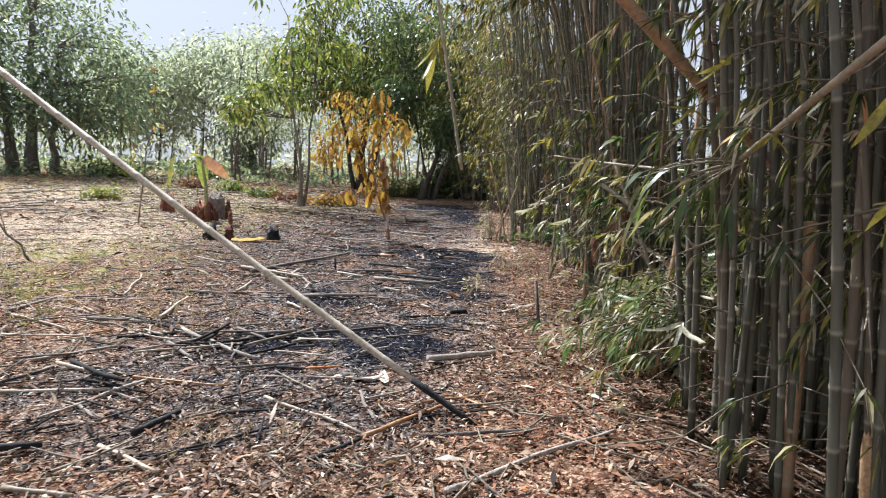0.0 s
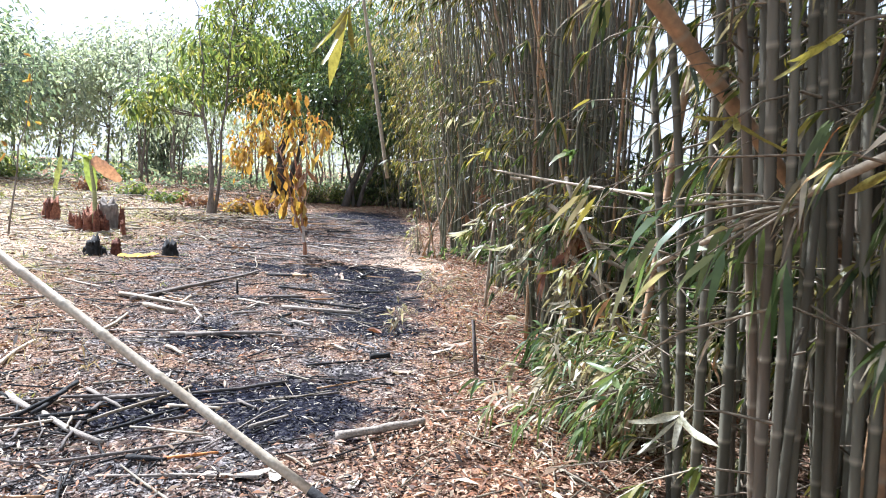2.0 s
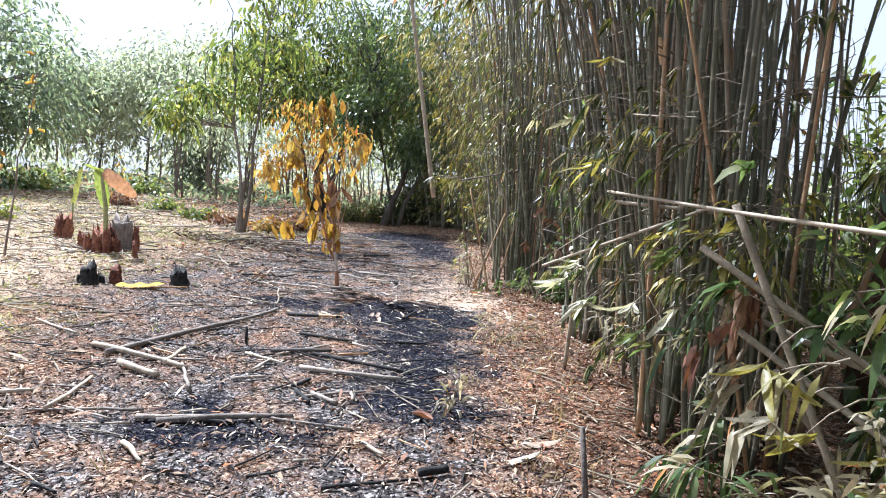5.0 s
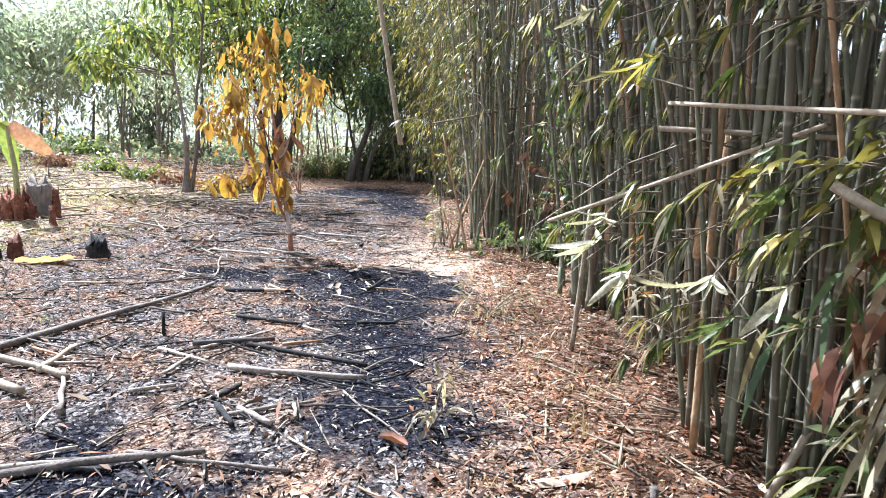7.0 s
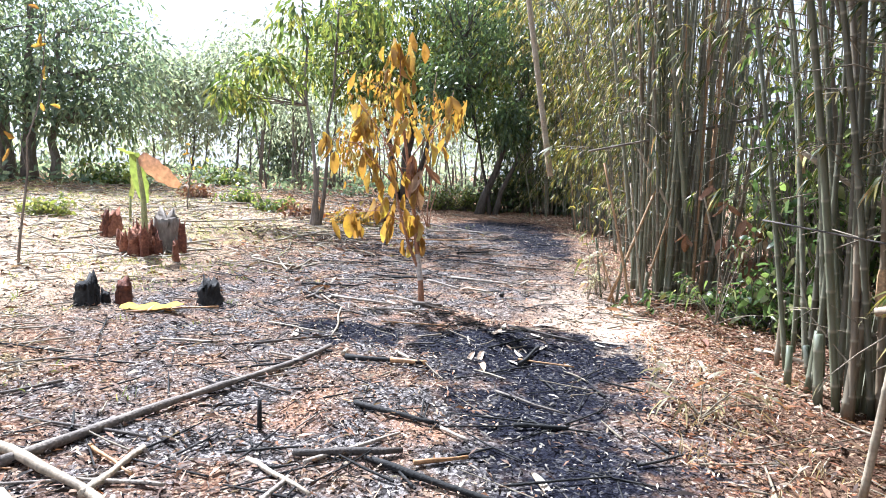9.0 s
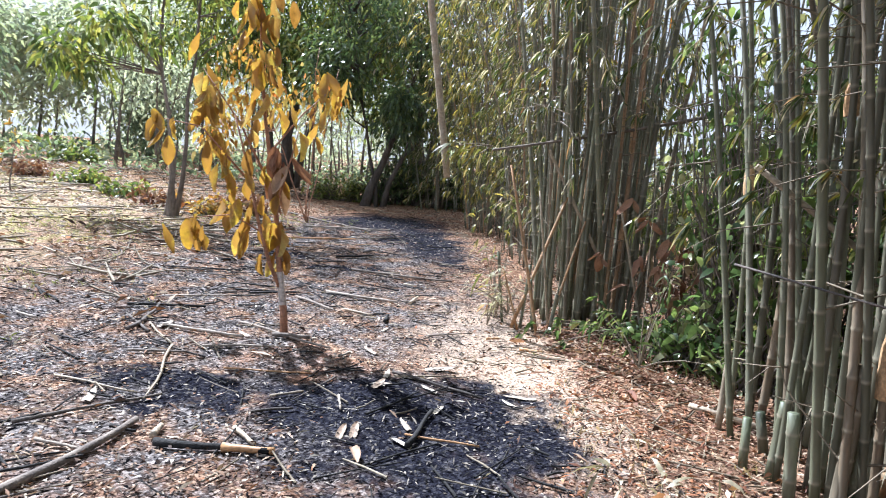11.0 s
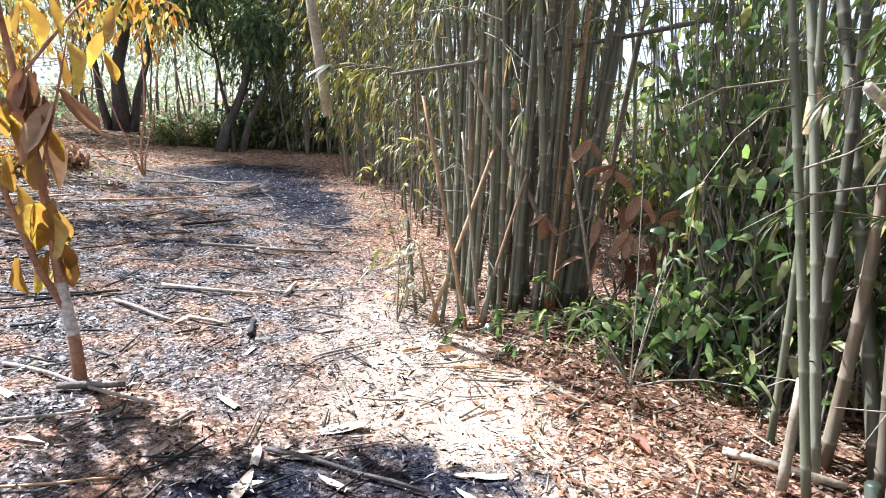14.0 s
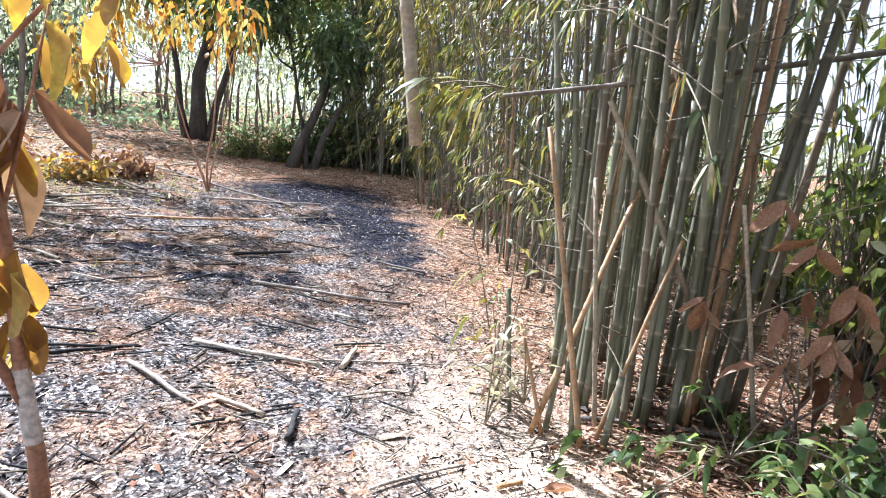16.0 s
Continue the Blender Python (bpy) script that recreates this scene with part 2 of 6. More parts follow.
ASH_FLAKE = leaf_mat("ash_flake", [(0.0, (0.005, 0.005, 0.007)), (0.4, (0.016, 0.017, 0.021)), (0.6, (0.068, 0.064, 0.066)), (0.78, (0.20, 0.185, 0.175)), (0.92, (0.40, 0.365, 0.33)), (1.0, (0.64, 0.59, 0.52))], trans=0.0, rough=1.0, spec=0.0)

# ash and char on the ground: centre x, centre y, half widths
# the far patches (y 18.9 and 21.4) also paint in the trees' shade
BLACK = ((-0.95, 5.15, 1.0, 0.5), (-0.25, 5.35, 0.5, 0.7), (0.1, 7.5, 0.5, 0.6), (0.15, 8.5, 0.55, 1.2), (0.1, 9.7, 0.6, 1.3), (-0.15, 10.8, 0.95, 0.95), (0.5, 10.7, 0.42, 0.8), (0.45, 18.9, 0.75, 2.4), (-0.3, 21.4, 1.5, 1.7), (-1.8, 16.5, 0.75, 0.3), (-1.1, 7.0, 0.6, 0.35), (-1.5, 11.0, 0.55, 0.35), (-0.7, 15.7, 0.6, 0.25), (0.75, 16.7, 0.35, 0.7))
GREY = ((-0.9, 6.7, 1.9, 2.1), (-1.2, 4.2, 1.6, 1.2), (-1.1, 9.6, 2.4, 2.6), (-1.5, 14.0, 2.8, 3.2), (-1.3, 18.0, 2.7, 4.0), (-2.5, 11.6, 2.0, 2.0))


def blob_mask(nodes, links, coord, blobs, inner, outer):
    last = None
    for cx, cy, rx, ry in blobs:
        mp = nodes.new("ShaderNodeMapping")
        mp.vector_type = "TEXTURE"
        mp.inputs["Location"].default_value = (cx, cy, 0)
        mp.inputs["Scale"].default_value = (rx, ry, 1000)
        links.new(coord, mp.inputs["Vector"])
        ln = nodes.new("ShaderNodeVectorMath")
        ln.operation = "LENGTH"
        links.new(mp.outputs["Vector"], ln.inputs[0])
        mr = nodes.new("ShaderNodeMapRange")
        mr.interpolation_type = "SMOOTHSTEP"
        mr.inputs["From Min"].default_value, mr.inputs["From Max"].default_value = outer, inner
        links.new(ln.outputs["Value"], mr.inputs["Value"])
        if last is None:
            last = mr.outputs[0]
        else:
            mm = nodes.new("ShaderNodeMath")
            mm.operation = "MAXIMUM"
            links.new(last, mm.inputs[0])
            links.new(mr.outputs[0], mm.inputs[1])
            last = mm.outputs[0]
    return last


def ground_mat():
    m, nodes, links, b = nodes_of("forest_floor")
    pos = nodes.new("ShaderNodeNewGeometry").outputs["Position"]
    warp = noise_tex(nodes, links, 1.7, 5, pos)
    sub = nodes.new("ShaderNodeVectorMath")
    sub.operation = "SUBTRACT"
    sub.inputs[1].default_value = (0.5, 0.5, 0.5)
    links.new(warp.outputs["Color"], sub.inputs[0])
    sc = nodes.new("ShaderNodeVectorMath")
    sc.operation = "MULTIPLY_ADD"
    sc.inputs[1].default_value = (1.7, 1.7, 0)
    links.new(sub.outputs[0], sc.inputs[0])
    links.new(pos, sc.inputs[2])
    fray = noise_tex(nodes, links, 7.0, 4, pos)
    fsub = nodes.new("ShaderNodeVectorMath")
    fsub.operation = "SUBTRACT"
    fsub.inputs[1].default_value = (0.5, 0.5, 0.5)
    links.new(fray.outputs["Color"], fsub.inputs[0])
    fadd = nodes.new("ShaderNodeVectorMath")
    fadd.operation = "MULTIPLY_ADD"
    fadd.inputs[1].default_value = (0.7, 0.7, 0)
    links.new(fsub.outputs[0], fadd.inputs[0])
    links.new(sc.outputs[0], fadd.inputs[2])
    wp = fadd.outputs[0]
    vo = nodes.new("ShaderNodeTexVoronoi")
    vo.inputs["Scale"].default_value = 48.0
    links.new(pos, vo.inputs["Vector"])
    sep = nodes.new("ShaderNodeSeparateColor")
    links.new(vo.outputs["Color"], sep.inputs[0])
    vf = nodes.new("ShaderNodeTexVoronoi")
    vf.inputs["Scale"].default_value = 120.0
    links.new(pos, vf.inputs["Vector"])
    vsep = nodes.new("ShaderNodeSeparateColor")
    links.new(vf.outputs["Color"], vsep.inputs[0])
    crumb = ramp(nodes, [(0.0, (0.42, 0.40, 0.38)), (0.5, (0.9, 0.9, 0.9)), (1.0, (1.5, 1.5, 1.5))])
    links.new(vsep.outputs[0], crumb.inputs["Fac"])
    lit = ramp(nodes, [(0.0, (0.055, 0.033, 0.024)), (0.35, (0.165, 0.096, 0.067)), (0.65, (0.28, 0.175, 0.12)), (0.9, (0.43, 0.32, 0.235))])
    links.new(sep.outputs[0], lit.inputs["Fac"])
    ash = ramp(nodes, [(0.0, (0.008, 0.008, 0.012)), (0.5, (0.018, 0.0185, 0.027)), (0.85, (0.036, 0.036, 0.045)), (1.0, (0.09, 0.085, 0.088))])
    links.new(sep.outputs[1], ash.inputs["Fac"])
    gry = ramp(nodes, [(0.0, (0.022, 0.020, 0.021)), (0.5, (0.09, 0.081, 0.081)), (0.9, (0.28, 0.253, 0.245))])
    links.new(sep.outputs[1], gry.inputs["Fac"])
    patch = noise_tex(nodes, links, 0.55, 4, pos)
    tone = ramp(nodes, [(0.35, (0.78, 0.70, 0.64)), (0.65, (1.12, 1.1, 1.05))])
    links.new(patch.outputs["Fac"], tone.inputs["Fac"])
    col = mixc(nodes, links, "MULTIPLY", 1.0, lit.outputs["Color"], tone.outputs["Color"])
    # weedy green to the open side
    gm = blob_mask(nodes, links, wp, ((-5.2, 8.2, 2.3, 3.4), (-6.5, 17.5, 4.0, 4.0), (-14.0, 24.0, 8.0, 9.0)), 0.4, 1.1)
    gn = noise_tex(nodes, links, 2.6, 5, pos)
    gr = ramp(nodes, [(0.48, (0, 0, 0)), (0.62, (0.75, 0.75, 0.75))])
    links.new(gn.outputs["Fac"], gr.inputs["Fac"])
    gmul = nodes.new("ShaderNodeMath")
    gmul.operation = "MULTIPLY"
    links.new(gm, gmul.inputs[0])
    links.new(gr.outputs["Color"], gmul.inputs[1])
    col = mixc(nodes, links, "MIX", gmul.outputs[0], col, (0.27, 0.27, 0.09))
    # pale dust and straw on the open ground, sun and haze mixed into the tone
    dm = blob_mask(nodes, links, wp, ((-6.6, 12.0, 3.0, 6.0), (-9.0, 20.0, 5.5, 7.0)), 0.35, 1.15)
    dmul = nodes.new("ShaderNodeMath")
    dmul.operation = "MULTIPLY"
    dmul.inputs[1].default_value = 0.62
    links.new(dm, dmul.inputs[0])
    col = mixc(nodes, links, "MIX", dmul.outputs[0], col, (0.56, 0.465, 0.34))
    # bare red earth and pale trodden sand
    em = blob_mask(nodes, links, wp, ((-1.15, 9.15, 0.42, 0.28), (-1.0, 11.75, 0.45, 0.3), (-0.8, 9.0, 0.3, 0.2)), 0.5, 1.1)
    col = mixc(nodes, links, "MIX", em, col, (0.34, 0.19, 0.12))
    sm = blob_mask(nodes, links, wp, ((0.75, 12.6, 0.75, 1.5), (0.95, 11.4, 0.6, 1.3)), 0.3, 1.15)
    smul = nodes.new("ShaderNodeMath")
    smul.operation = "MULTIPLY"
    smul.inputs[1].default_value = 0.8
    links.new(sm, smul.inputs[0])
    col = mixc(nodes, links, "MIX", smul.outputs[0], col, (0.54, 0.42, 0.32))
    # dark humus under the bamboo, the clumps' shade put into its colour too
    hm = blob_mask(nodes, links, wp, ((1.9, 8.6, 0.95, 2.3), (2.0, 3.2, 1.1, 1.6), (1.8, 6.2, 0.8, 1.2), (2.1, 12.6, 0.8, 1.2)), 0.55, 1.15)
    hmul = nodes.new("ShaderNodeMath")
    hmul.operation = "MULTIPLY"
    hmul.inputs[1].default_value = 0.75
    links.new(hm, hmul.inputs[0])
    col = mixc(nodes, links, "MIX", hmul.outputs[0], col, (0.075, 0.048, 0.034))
    gy = blob_mask(nodes, links, wp, GREY, 0.55, 1.2)
    gym = nodes.new("ShaderNodeMath")
    gym.operation = "MULTIPLY"
    links.new(gy, gym.inputs[0])
    gyn = ramp(nodes, [(0.36, (0.15, 0.15, 0.15)), (0.56, (1, 1, 1))])
    links.new(gn.outputs["Fac"], gyn.inputs["Fac"])
    links.new(gyn.outputs["Color"], gym.inputs[1])
    col = mixc(nodes, links, "MIX", gym.outputs[0], col, gry.outputs["Color"])
    bk = blob_mask(nodes, links, wp, BLACK, 0.55, 1.22)
    col = mixc(nodes, links, "MIX", bk, col, ash.outputs["Color"])
    col = mixc(nodes, links, "MULTIPLY", 1.0, col, crumb.outputs["Color"])
    links.new(col, b.inputs["Base Color"])
    b.inputs["Roughness"].default_value = 1.0
    b.inputs["Specular IOR Level"].default_value = 0.0
    fine = noise_tex(nodes, links, 45, 5, pos)
    bp = nodes.new("ShaderNodeBump")
    bp.inputs["Strength"].default_value, bp.inputs["Distance"].default_value = 0.8, 0.025
    links.new(fine.outputs["Fac"], bp.inputs["Height"])
    links.new(bp.outputs["Normal"], b.inputs["Normal"])
    return m


# ---- mesh helpers ----
def height(x, y):
    """The ground: nearly flat on the path, rising gently to the open side and away, with small bumps."""
    x, y = np.asarray(x, float), np.asarray(y, float)
    h = 0.03 * np.clip(-x - 1.5, 0, 14) + 0.02 * np.clip(y - 15, 0, 26)
    bumps = 0.014 * np.sin(2.9 * x + 1.1 * y) * np.sin(2.1 * y - 0.8 * x) + 0.009 * np.sin(6.7 * x - 3.1 * y + 1) * np.sin(5.3 * y + 2.2 * x) + 0.005 * np.sin(15 * x + 4 * y) * np.sin(13 * y - 5 * x)
    return h + bumps


def gz(x, y):
    return float(height(x, y))


def tri_mesh(name, v, t, mats=(), smooth=False):
    v, t = np.asarray(v, np.float32).reshape(-1, 3), np.asarray(t, np.int32).reshape(-1, 3)
    me = bpy.data.meshes.new(name)
    me.vertices.add(len(v))
    me.vertices.foreach_set("co", v.ravel())
    me.loops.add(t.size)
    me.loops.foreach_set("vertex_index", t.ravel())
    me.polygons.add(len(t))
    me.polygons.foreach_set("loop_start", np.arange(0, t.size, 3, dtype=np.int32))
    if smooth:
        me.polygons.foreach_set("use_smooth", np.ones(len(t), bool))
    for m in mats:
        me.materials.append(m)
    me.update(calc_edges=True)
    return me


def joined(pieces):
    vs, ts, k = [], [], 0
    for v, t in pieces:
        vs.append(np.asarray(v, float).reshape(-1, 3))
        ts.append(np.asarray(t, int).reshape(-1, 3) + k)
        k += len(vs[-1])
    return np.concatenate(vs), np.concatenate(ts)


def unit(a):
    return a / np.maximum(np.linalg.norm(a, axis=-1, keepdims=True), 1e-9)


def blades(p, d, length, width, droop, roll, fold=0.12):
    """Pointed leaves: base p, heading d, each of six points; droop bends them down, roll turns them about their length."""
    n = len(p)
    d = unit(d)
    side = np.cross(d, np.array([0, 0, 1.0]) + 0.01)
    side = unit(side)
    up = np.cross(side, d)
    c, s = np.cos(roll)[:, None], np.sin(roll)[:, None]
    side, up = side * c + up * s, up * c - side * s
    length, width, droop = (np.broadcast_to(np.asarray(a, float), (n,))[:, None] for a in (length, width, droop))
    down = np.array([0, 0, -1.0])

    def at(f):
        return p + d * length * f * (1 - 0.25 * droop * f) + down * length * droop * f * f

    v = np.empty((n, 6, 3))
    v[:, 0] = at(0.0)
    v[:, 1] = at(0.28) + side * width * 0.5 + up * width * fold
    v[:, 2] = at(0.28) - side * width * 0.5 + up * width * fold
    v[:, 3] = at(0.66) + side * width * 0.4 + up * width * fold
    v[:, 4] = at(0.66) - side * width * 0.4 + up * width * fold
    v[:, 5] = at(1.0)
    t = np.array([[0, 2, 1], [1, 2, 4], [1, 4, 3], [3, 4, 5]])
    return v.reshape(-1, 3), (np.arange(n)[:, None, None] * 6 + t).reshape(-1, 3)


def chips(p, d, length, width, roll):
    """Small folded scraps of four points each."""
    d = unit(d)
    side = unit(np.cross(d, np.array([0, 0, 1.0]) + 0.01))
    up = np.cross(side, d)
    c, s = np.cos(roll)[:, None], np.sin(roll)[:, None]
    side = side * c + up * s
    length, width = length[:, None], width[:, None]
    mid = p + d * length * 0.45 + np.array([0, 0, 1.0]) * width * 0.35
    v = np.stack([p, mid + side * width * 0.5, mid - side * width * 0.5, p + d * length], 1)
    t = np.array([[0, 2, 1], [1, 2, 3]])
    return v.reshape(-1, 3), (np.arange(len(p))[:, None, None] * 4 + t).reshape(-1, 3)


def tube(pts, rad, sides=6, caps=True):
    pts = np.asarray(pts, float)
    n = len(pts)
    rad = np.broadcast_to(np.asarray(rad, float), (n,))
    tan = unit(np.gradient(pts, axis=0))
    ref = np.array([1.0, 0, 0]) if abs(tan[0][0]) < 0.8 else np.array([0, 1.0, 0])
    a = unit(np.cross(tan, ref))
    b = np.cross(tan, a)
    ang = np.arange(sides) * 2 * np.pi / sides
    v = pts[:, None] + rad[:, None, None] * (a[:, None] * np.cos(ang)[None, :, None] + b[:, None] * np.sin(ang)[None, :, None])
    v = v.reshape(-1, 3)
    i, j = np.meshgrid(np.arange(n - 1), np.arange(sides), indexing="ij")
    q0, q1 = i * sides + j, i * sides + (j + 1) % sides
    q2, q3 = q1 + sides, q0 + sides
    t = np.concatenate([np.stack([q0, q1, q2], -1).reshape(-1, 3), np.stack([q0, q2, q3], -1).reshape(-1, 3)])
    if caps:
        k = len(v)
        v = np.concatenate([v, pts[:1], pts[-1:]])
        ring = np.arange(sides)
        t = np.concatenate([t, np.stack([np.full(sides, k), (ring + 1) % sides, ring], -1), np.stack([np.full(sides, k + 1), (n - 1) * sides + ring, (n - 1) * sides + (ring + 1) % sides], -1)])
    return v, t


def mark_joints(me, values):
    at = me.attributes.new("joint", "FLOAT", "POINT")
    full = np.zeros(len(me.vertices), np.float32)
    full[:len(values)] = values
    at.data.foreach_set("value", full)


def jointed(name, pts_of, length, r0, r1, step, mats, sides=6, ridge=1.14):
    """A bamboo cane along pts_of(s), s in metres, with raised joints every step."""
    ss, rr, jj = [0.0], [r0], [0.0]
    s = step * 0.6
    while s < length - 0.03:
        r = r0 + (r1 - r0) * s / length
        ss += [s - 0.014, s, s + 0.014]
        rr += [r, r * ridge, r]
        jj += [0.25, 0.85, 0.35]
        s += step * (0.9 + 0.2 * math.sin(s * 5.1 + length))
    ss.append(length), rr.append(r1), jj.append(0)
    v, t = tube(np.array([pts_of(a) for a in ss]), np.array(rr), sides)
    me = tri_mesh(name, v, t, mats, True)
    mark_joints(me, np.repeat(np.array(jj, np.float32), sides))
    return me


def part(name, me, parent, label=""):
    ob = new(name, me)
    ob.parent = parent
    if label:
        tagged(ob, label)
    return ob


def thing(name, x, y, label, category, group="", z=None, kind=""):
    ob = new(name)
    ob.empty_display_size = 0.1
    ob.location = (x, y, gz(x, y) if z is None else z)
    return tagged(ob, label, category, group, kind)


def single(name, me, label, category, group="", kind="", at=(0, 0, 0)):
    ob = new(name, me)
    ob.location = at
    return tagged(ob, label, category, group, kind)


def leaf_mesh(name, length, width, curl, fold, mat, rows=5):
    """One broad leaf hanging or lying along -z from its stalk, curled and folded along its rib."""
    v, t = [], []
    for i in range(rows + 1):
        f = i / rows
        w = width * 0.5 * (math.sin(math.pi * min(1, f * 0.93 + 0.04)) ** 0.75)
        y, z = curl * length * f * f, -length * f * (1 - 0.2 * abs(curl) * f)
        wob = 0.10 * width * math.sin(9 * f + length * 40)
        v += [(-w, y + fold * w + wob, z), (0, y, z), (w, y + fold * w - wob, z)]
    for i in range(rows):
        a = i * 3
        t += [(a, a + 1, a + 4), (a, a + 4, a + 3), (a + 1, a + 2, a + 5), (a + 1, a + 5, a + 4)]
    return tri_mesh(name, v, t, (mat,), True)


# ---- ground ----
def axis(lo, hi, step, far_lo, far_hi):
    mid = np.arange(lo, hi + step / 2, step)
    out = step * np.cumsum(1.22 ** np.arange(1, 45))
    left, right = lo - out, hi + out
    return np.concatenate([[far_lo], left[left > far_lo][::-1], mid, right[right < far_hi], [far_hi]])


gx, gy_ = axis(-9, 4.5, 0.09, -900, 900), axis(-1, 26, 0.09, -900, 900)
X, Y = np.meshgrid(gx, gy_, indexing="ij")
V = np.stack([X, Y, height(X, Y)], -1).reshape(-1, 3)
ni, nj = X.shape
I, J = np.meshgrid(np.arange(ni - 1), np.arange(nj - 1), indexing="ij")
q = (I * nj + J)
T = np.concatenate([np.stack([q, q + nj, q + nj + 1], -1).reshape(-1, 3), np.stack([q, q + nj + 1, q + 1], -1).reshape(-1, 3)])
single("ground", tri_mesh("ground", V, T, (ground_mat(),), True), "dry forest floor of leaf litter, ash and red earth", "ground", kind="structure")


# ---- bamboo clumps ----
CANES = []
for k in range(14):
    bend = (0.02, 0.05, 0.08, 0.12, 0.16, 0.22, 0.30)[k % 7]
    sway = 0.10 * math.sin(k * 2.3)
    length = 6.2 + 1.8 * ((k * 5) % 7) / 7

    def line(s, bend=bend, sway=sway, length=length):
        f = s / length
        return (bend * length * f ** 2.4, sway * math.sin(3.0 * f) * f, s * (1 - 0.5 * bend * f ** 2))

    CANES.append((line, length, jointed("culm", line, length, 0.034 - 0.0006 * k, 0.010, 0.30 + 0.012 * (k % 5), (CULM,))))


def bamboo_clump(cx, cy, rx, ry, n, label, seed, twigs=450, low=0.5, high=6.0, bias=(0, 0), outward=5.0, arch=0.0, leaf=BAMBOO_LEAF, sheaths=6, fan=1.0, size=1.0, leaf_len=0.19, canopy=0, cane=None, wild=3.0, upright=False, dead=0.06, reach=(0.8, 2.5), bare=120):
    r = np.random.default_rng(seed)
    base = thing("bamboo_clump", cx, cy, label, "bamboo clump", "bamboo clumps along the path")
    z0 = base.location.z
    spots = []
    for i in range(n):
        a, d = r.uniform(0, 2 * np.pi), math.sqrt(r.uniform(0, 1))
        x, y = rx * d * math.cos(a), ry * d * math.sin(a)
        k = int(r.integers(0, 14)) if r.uniform() > arch else (5, 6, 12, 13)[int(r.integers(0, 4))]
        if upright:
            k = (0, 1, 2, 3, 7, 8, 9, 10)[k % 8]
        line_, length, me = CANES[k]
        head = math.degrees(math.atan2(y + bias[1] + r.normal(0, 0.25), x + bias[0] + r.normal(0, 0.25)))
        if canopy and k in (5, 6, 12, 13):
            head = 160 + r.normal(0, 25)
        m = pose(x, y, gz(cx + x, cy + y) - z0 - 0.03) @ pose(0, 0, 0, 0, 0, head) @ pose(0, 0, 0, 0, fan * (outward * d + r.normal(0, wild)), 0)
        w = size * r.uniform(0.68, 1.12)
        m = m @ Matrix.Diagonal((w, w, r.uniform(0.85, 1.1), 1))
        ob = part("culm", me, base)
        if cane:
            ob.material_slots[0].link = "OBJECT"
            ob.material_slots[0].material = cane
        elif (i * 37 % 100) / 100 < dead * 2:
            ob.material_slots[0].link = "OBJECT"
            ob.material_slots[0].material = (BROWN_CULM, OLD_SHADE_CULM)[i % 2]
        ob.matrix_local = m
        spots.append((m, line_, length, ob))
    # side twigs with sprays of leaves
    tw = []
    P, D, L, W, DR = [], [], [], [], []
    for i in range(twigs + canopy):
        m, line_, length, ob = spots[int(r.integers(0, n))]
        z = low + (high - low) * r.uniform() ** 0.85
        if i >= twigs:
            z = 4.7 + 2.4 * r.uniform()
        p = np.array(m @ Vector(line_(min(z, length * 0.97))))
        out = np.array([p[0] + bias[0] * 0.6, p[1] + bias[1] * 0.6, 0.0])
        a = math.atan2(out[1], out[0]) + r.normal(0, 0.9) if i < twigs else 2.65 + r.normal(0, 0.5)
        tl = r.uniform(0.25, 0.85) if i < twigs else r.uniform(*reach)
        d = np.array([math.cos(a), math.sin(a), r.uniform(-0.15, 0.55)])
        pts = [p + d * tl * f + np.array([0, 0, (-0.45 if i < twigs else -0.2) * tl * f * f]) for f in (0, 0.35, 0.7, 1.0)]
        tw.append(tube(pts, (0.005, 0.004, 0.003, 0.0015), 3, False))
        for f in (1, 2, 3, 3):
            if r.uniform() < 0.25:
                continue
            dd = pts[f] - pts[f - 1]
            dd = dd / np.linalg.norm(dd)
            fan_side = unit(np.cross(dd, np.array([0.0, 0.0, 1.0])) + r.normal(0, 0.25, 3))
            blades_here = int(r.integers(4, 9))
            for j in range(blades_here):
                spread_ = (j / (blades_here - 1) - 0.5) * 2.2 + r.normal(0, 0.2)
                P.append(pts[f] + r.normal(0, 0.008, 3))
                D.append(dd * 0.9 + fan_side * spread_ * 0.75 + r.normal(0, 0.18, 3) + np.array([0, 0, -0.45]))
                big = leaf_len * (1.5 if i >= twigs else 1.0)
                L.append(r.uniform(0.55, 1.2) * big)
                W.append(r.uniform(0.10, 0.155) * big)
                DR.append(r.uniform(0.15, 0.85))
    for i in range(bare):
        m, line_, length, ob = spots[int(r.integers(0, n))]
        p = np.array(m @ Vector(line_(0.2 + 2.8 * r.uniform())))
        a, tl = r.uniform(0, 2 * np.pi), r.uniform(0.15, 0.7)
        d = np.array([math.cos(a), math.sin(a), r.normal(0.15, 0.45)])
        q1 = p + d * tl * 0.5
        q2 = q1 + (d + r.normal(0, 0.35, 3)) * tl * 0.5
        tw.append(tube([p, q1, q2], (0.0055, 0.0042, 0.002), 4, False))
        if r.uniform() < 0.6:
            tw.append(tube([q1, q1 + (d + r.normal(0, 0.8, 3)) * tl * 0.35], (0.0035, 0.0015), 3, False))
    if twigs:
        v, t = joined(tw)
        tagged(part("twigwork", tri_mesh("twigwork", v, t, (TWIG,)), base), kind="stuff")
        P, D = np.array(P), np.array(D)
        v, t = blades(P, D, np.array(L), np.array(W), np.array(DR), r.uniform(-1.4, 1.4, len(P)))
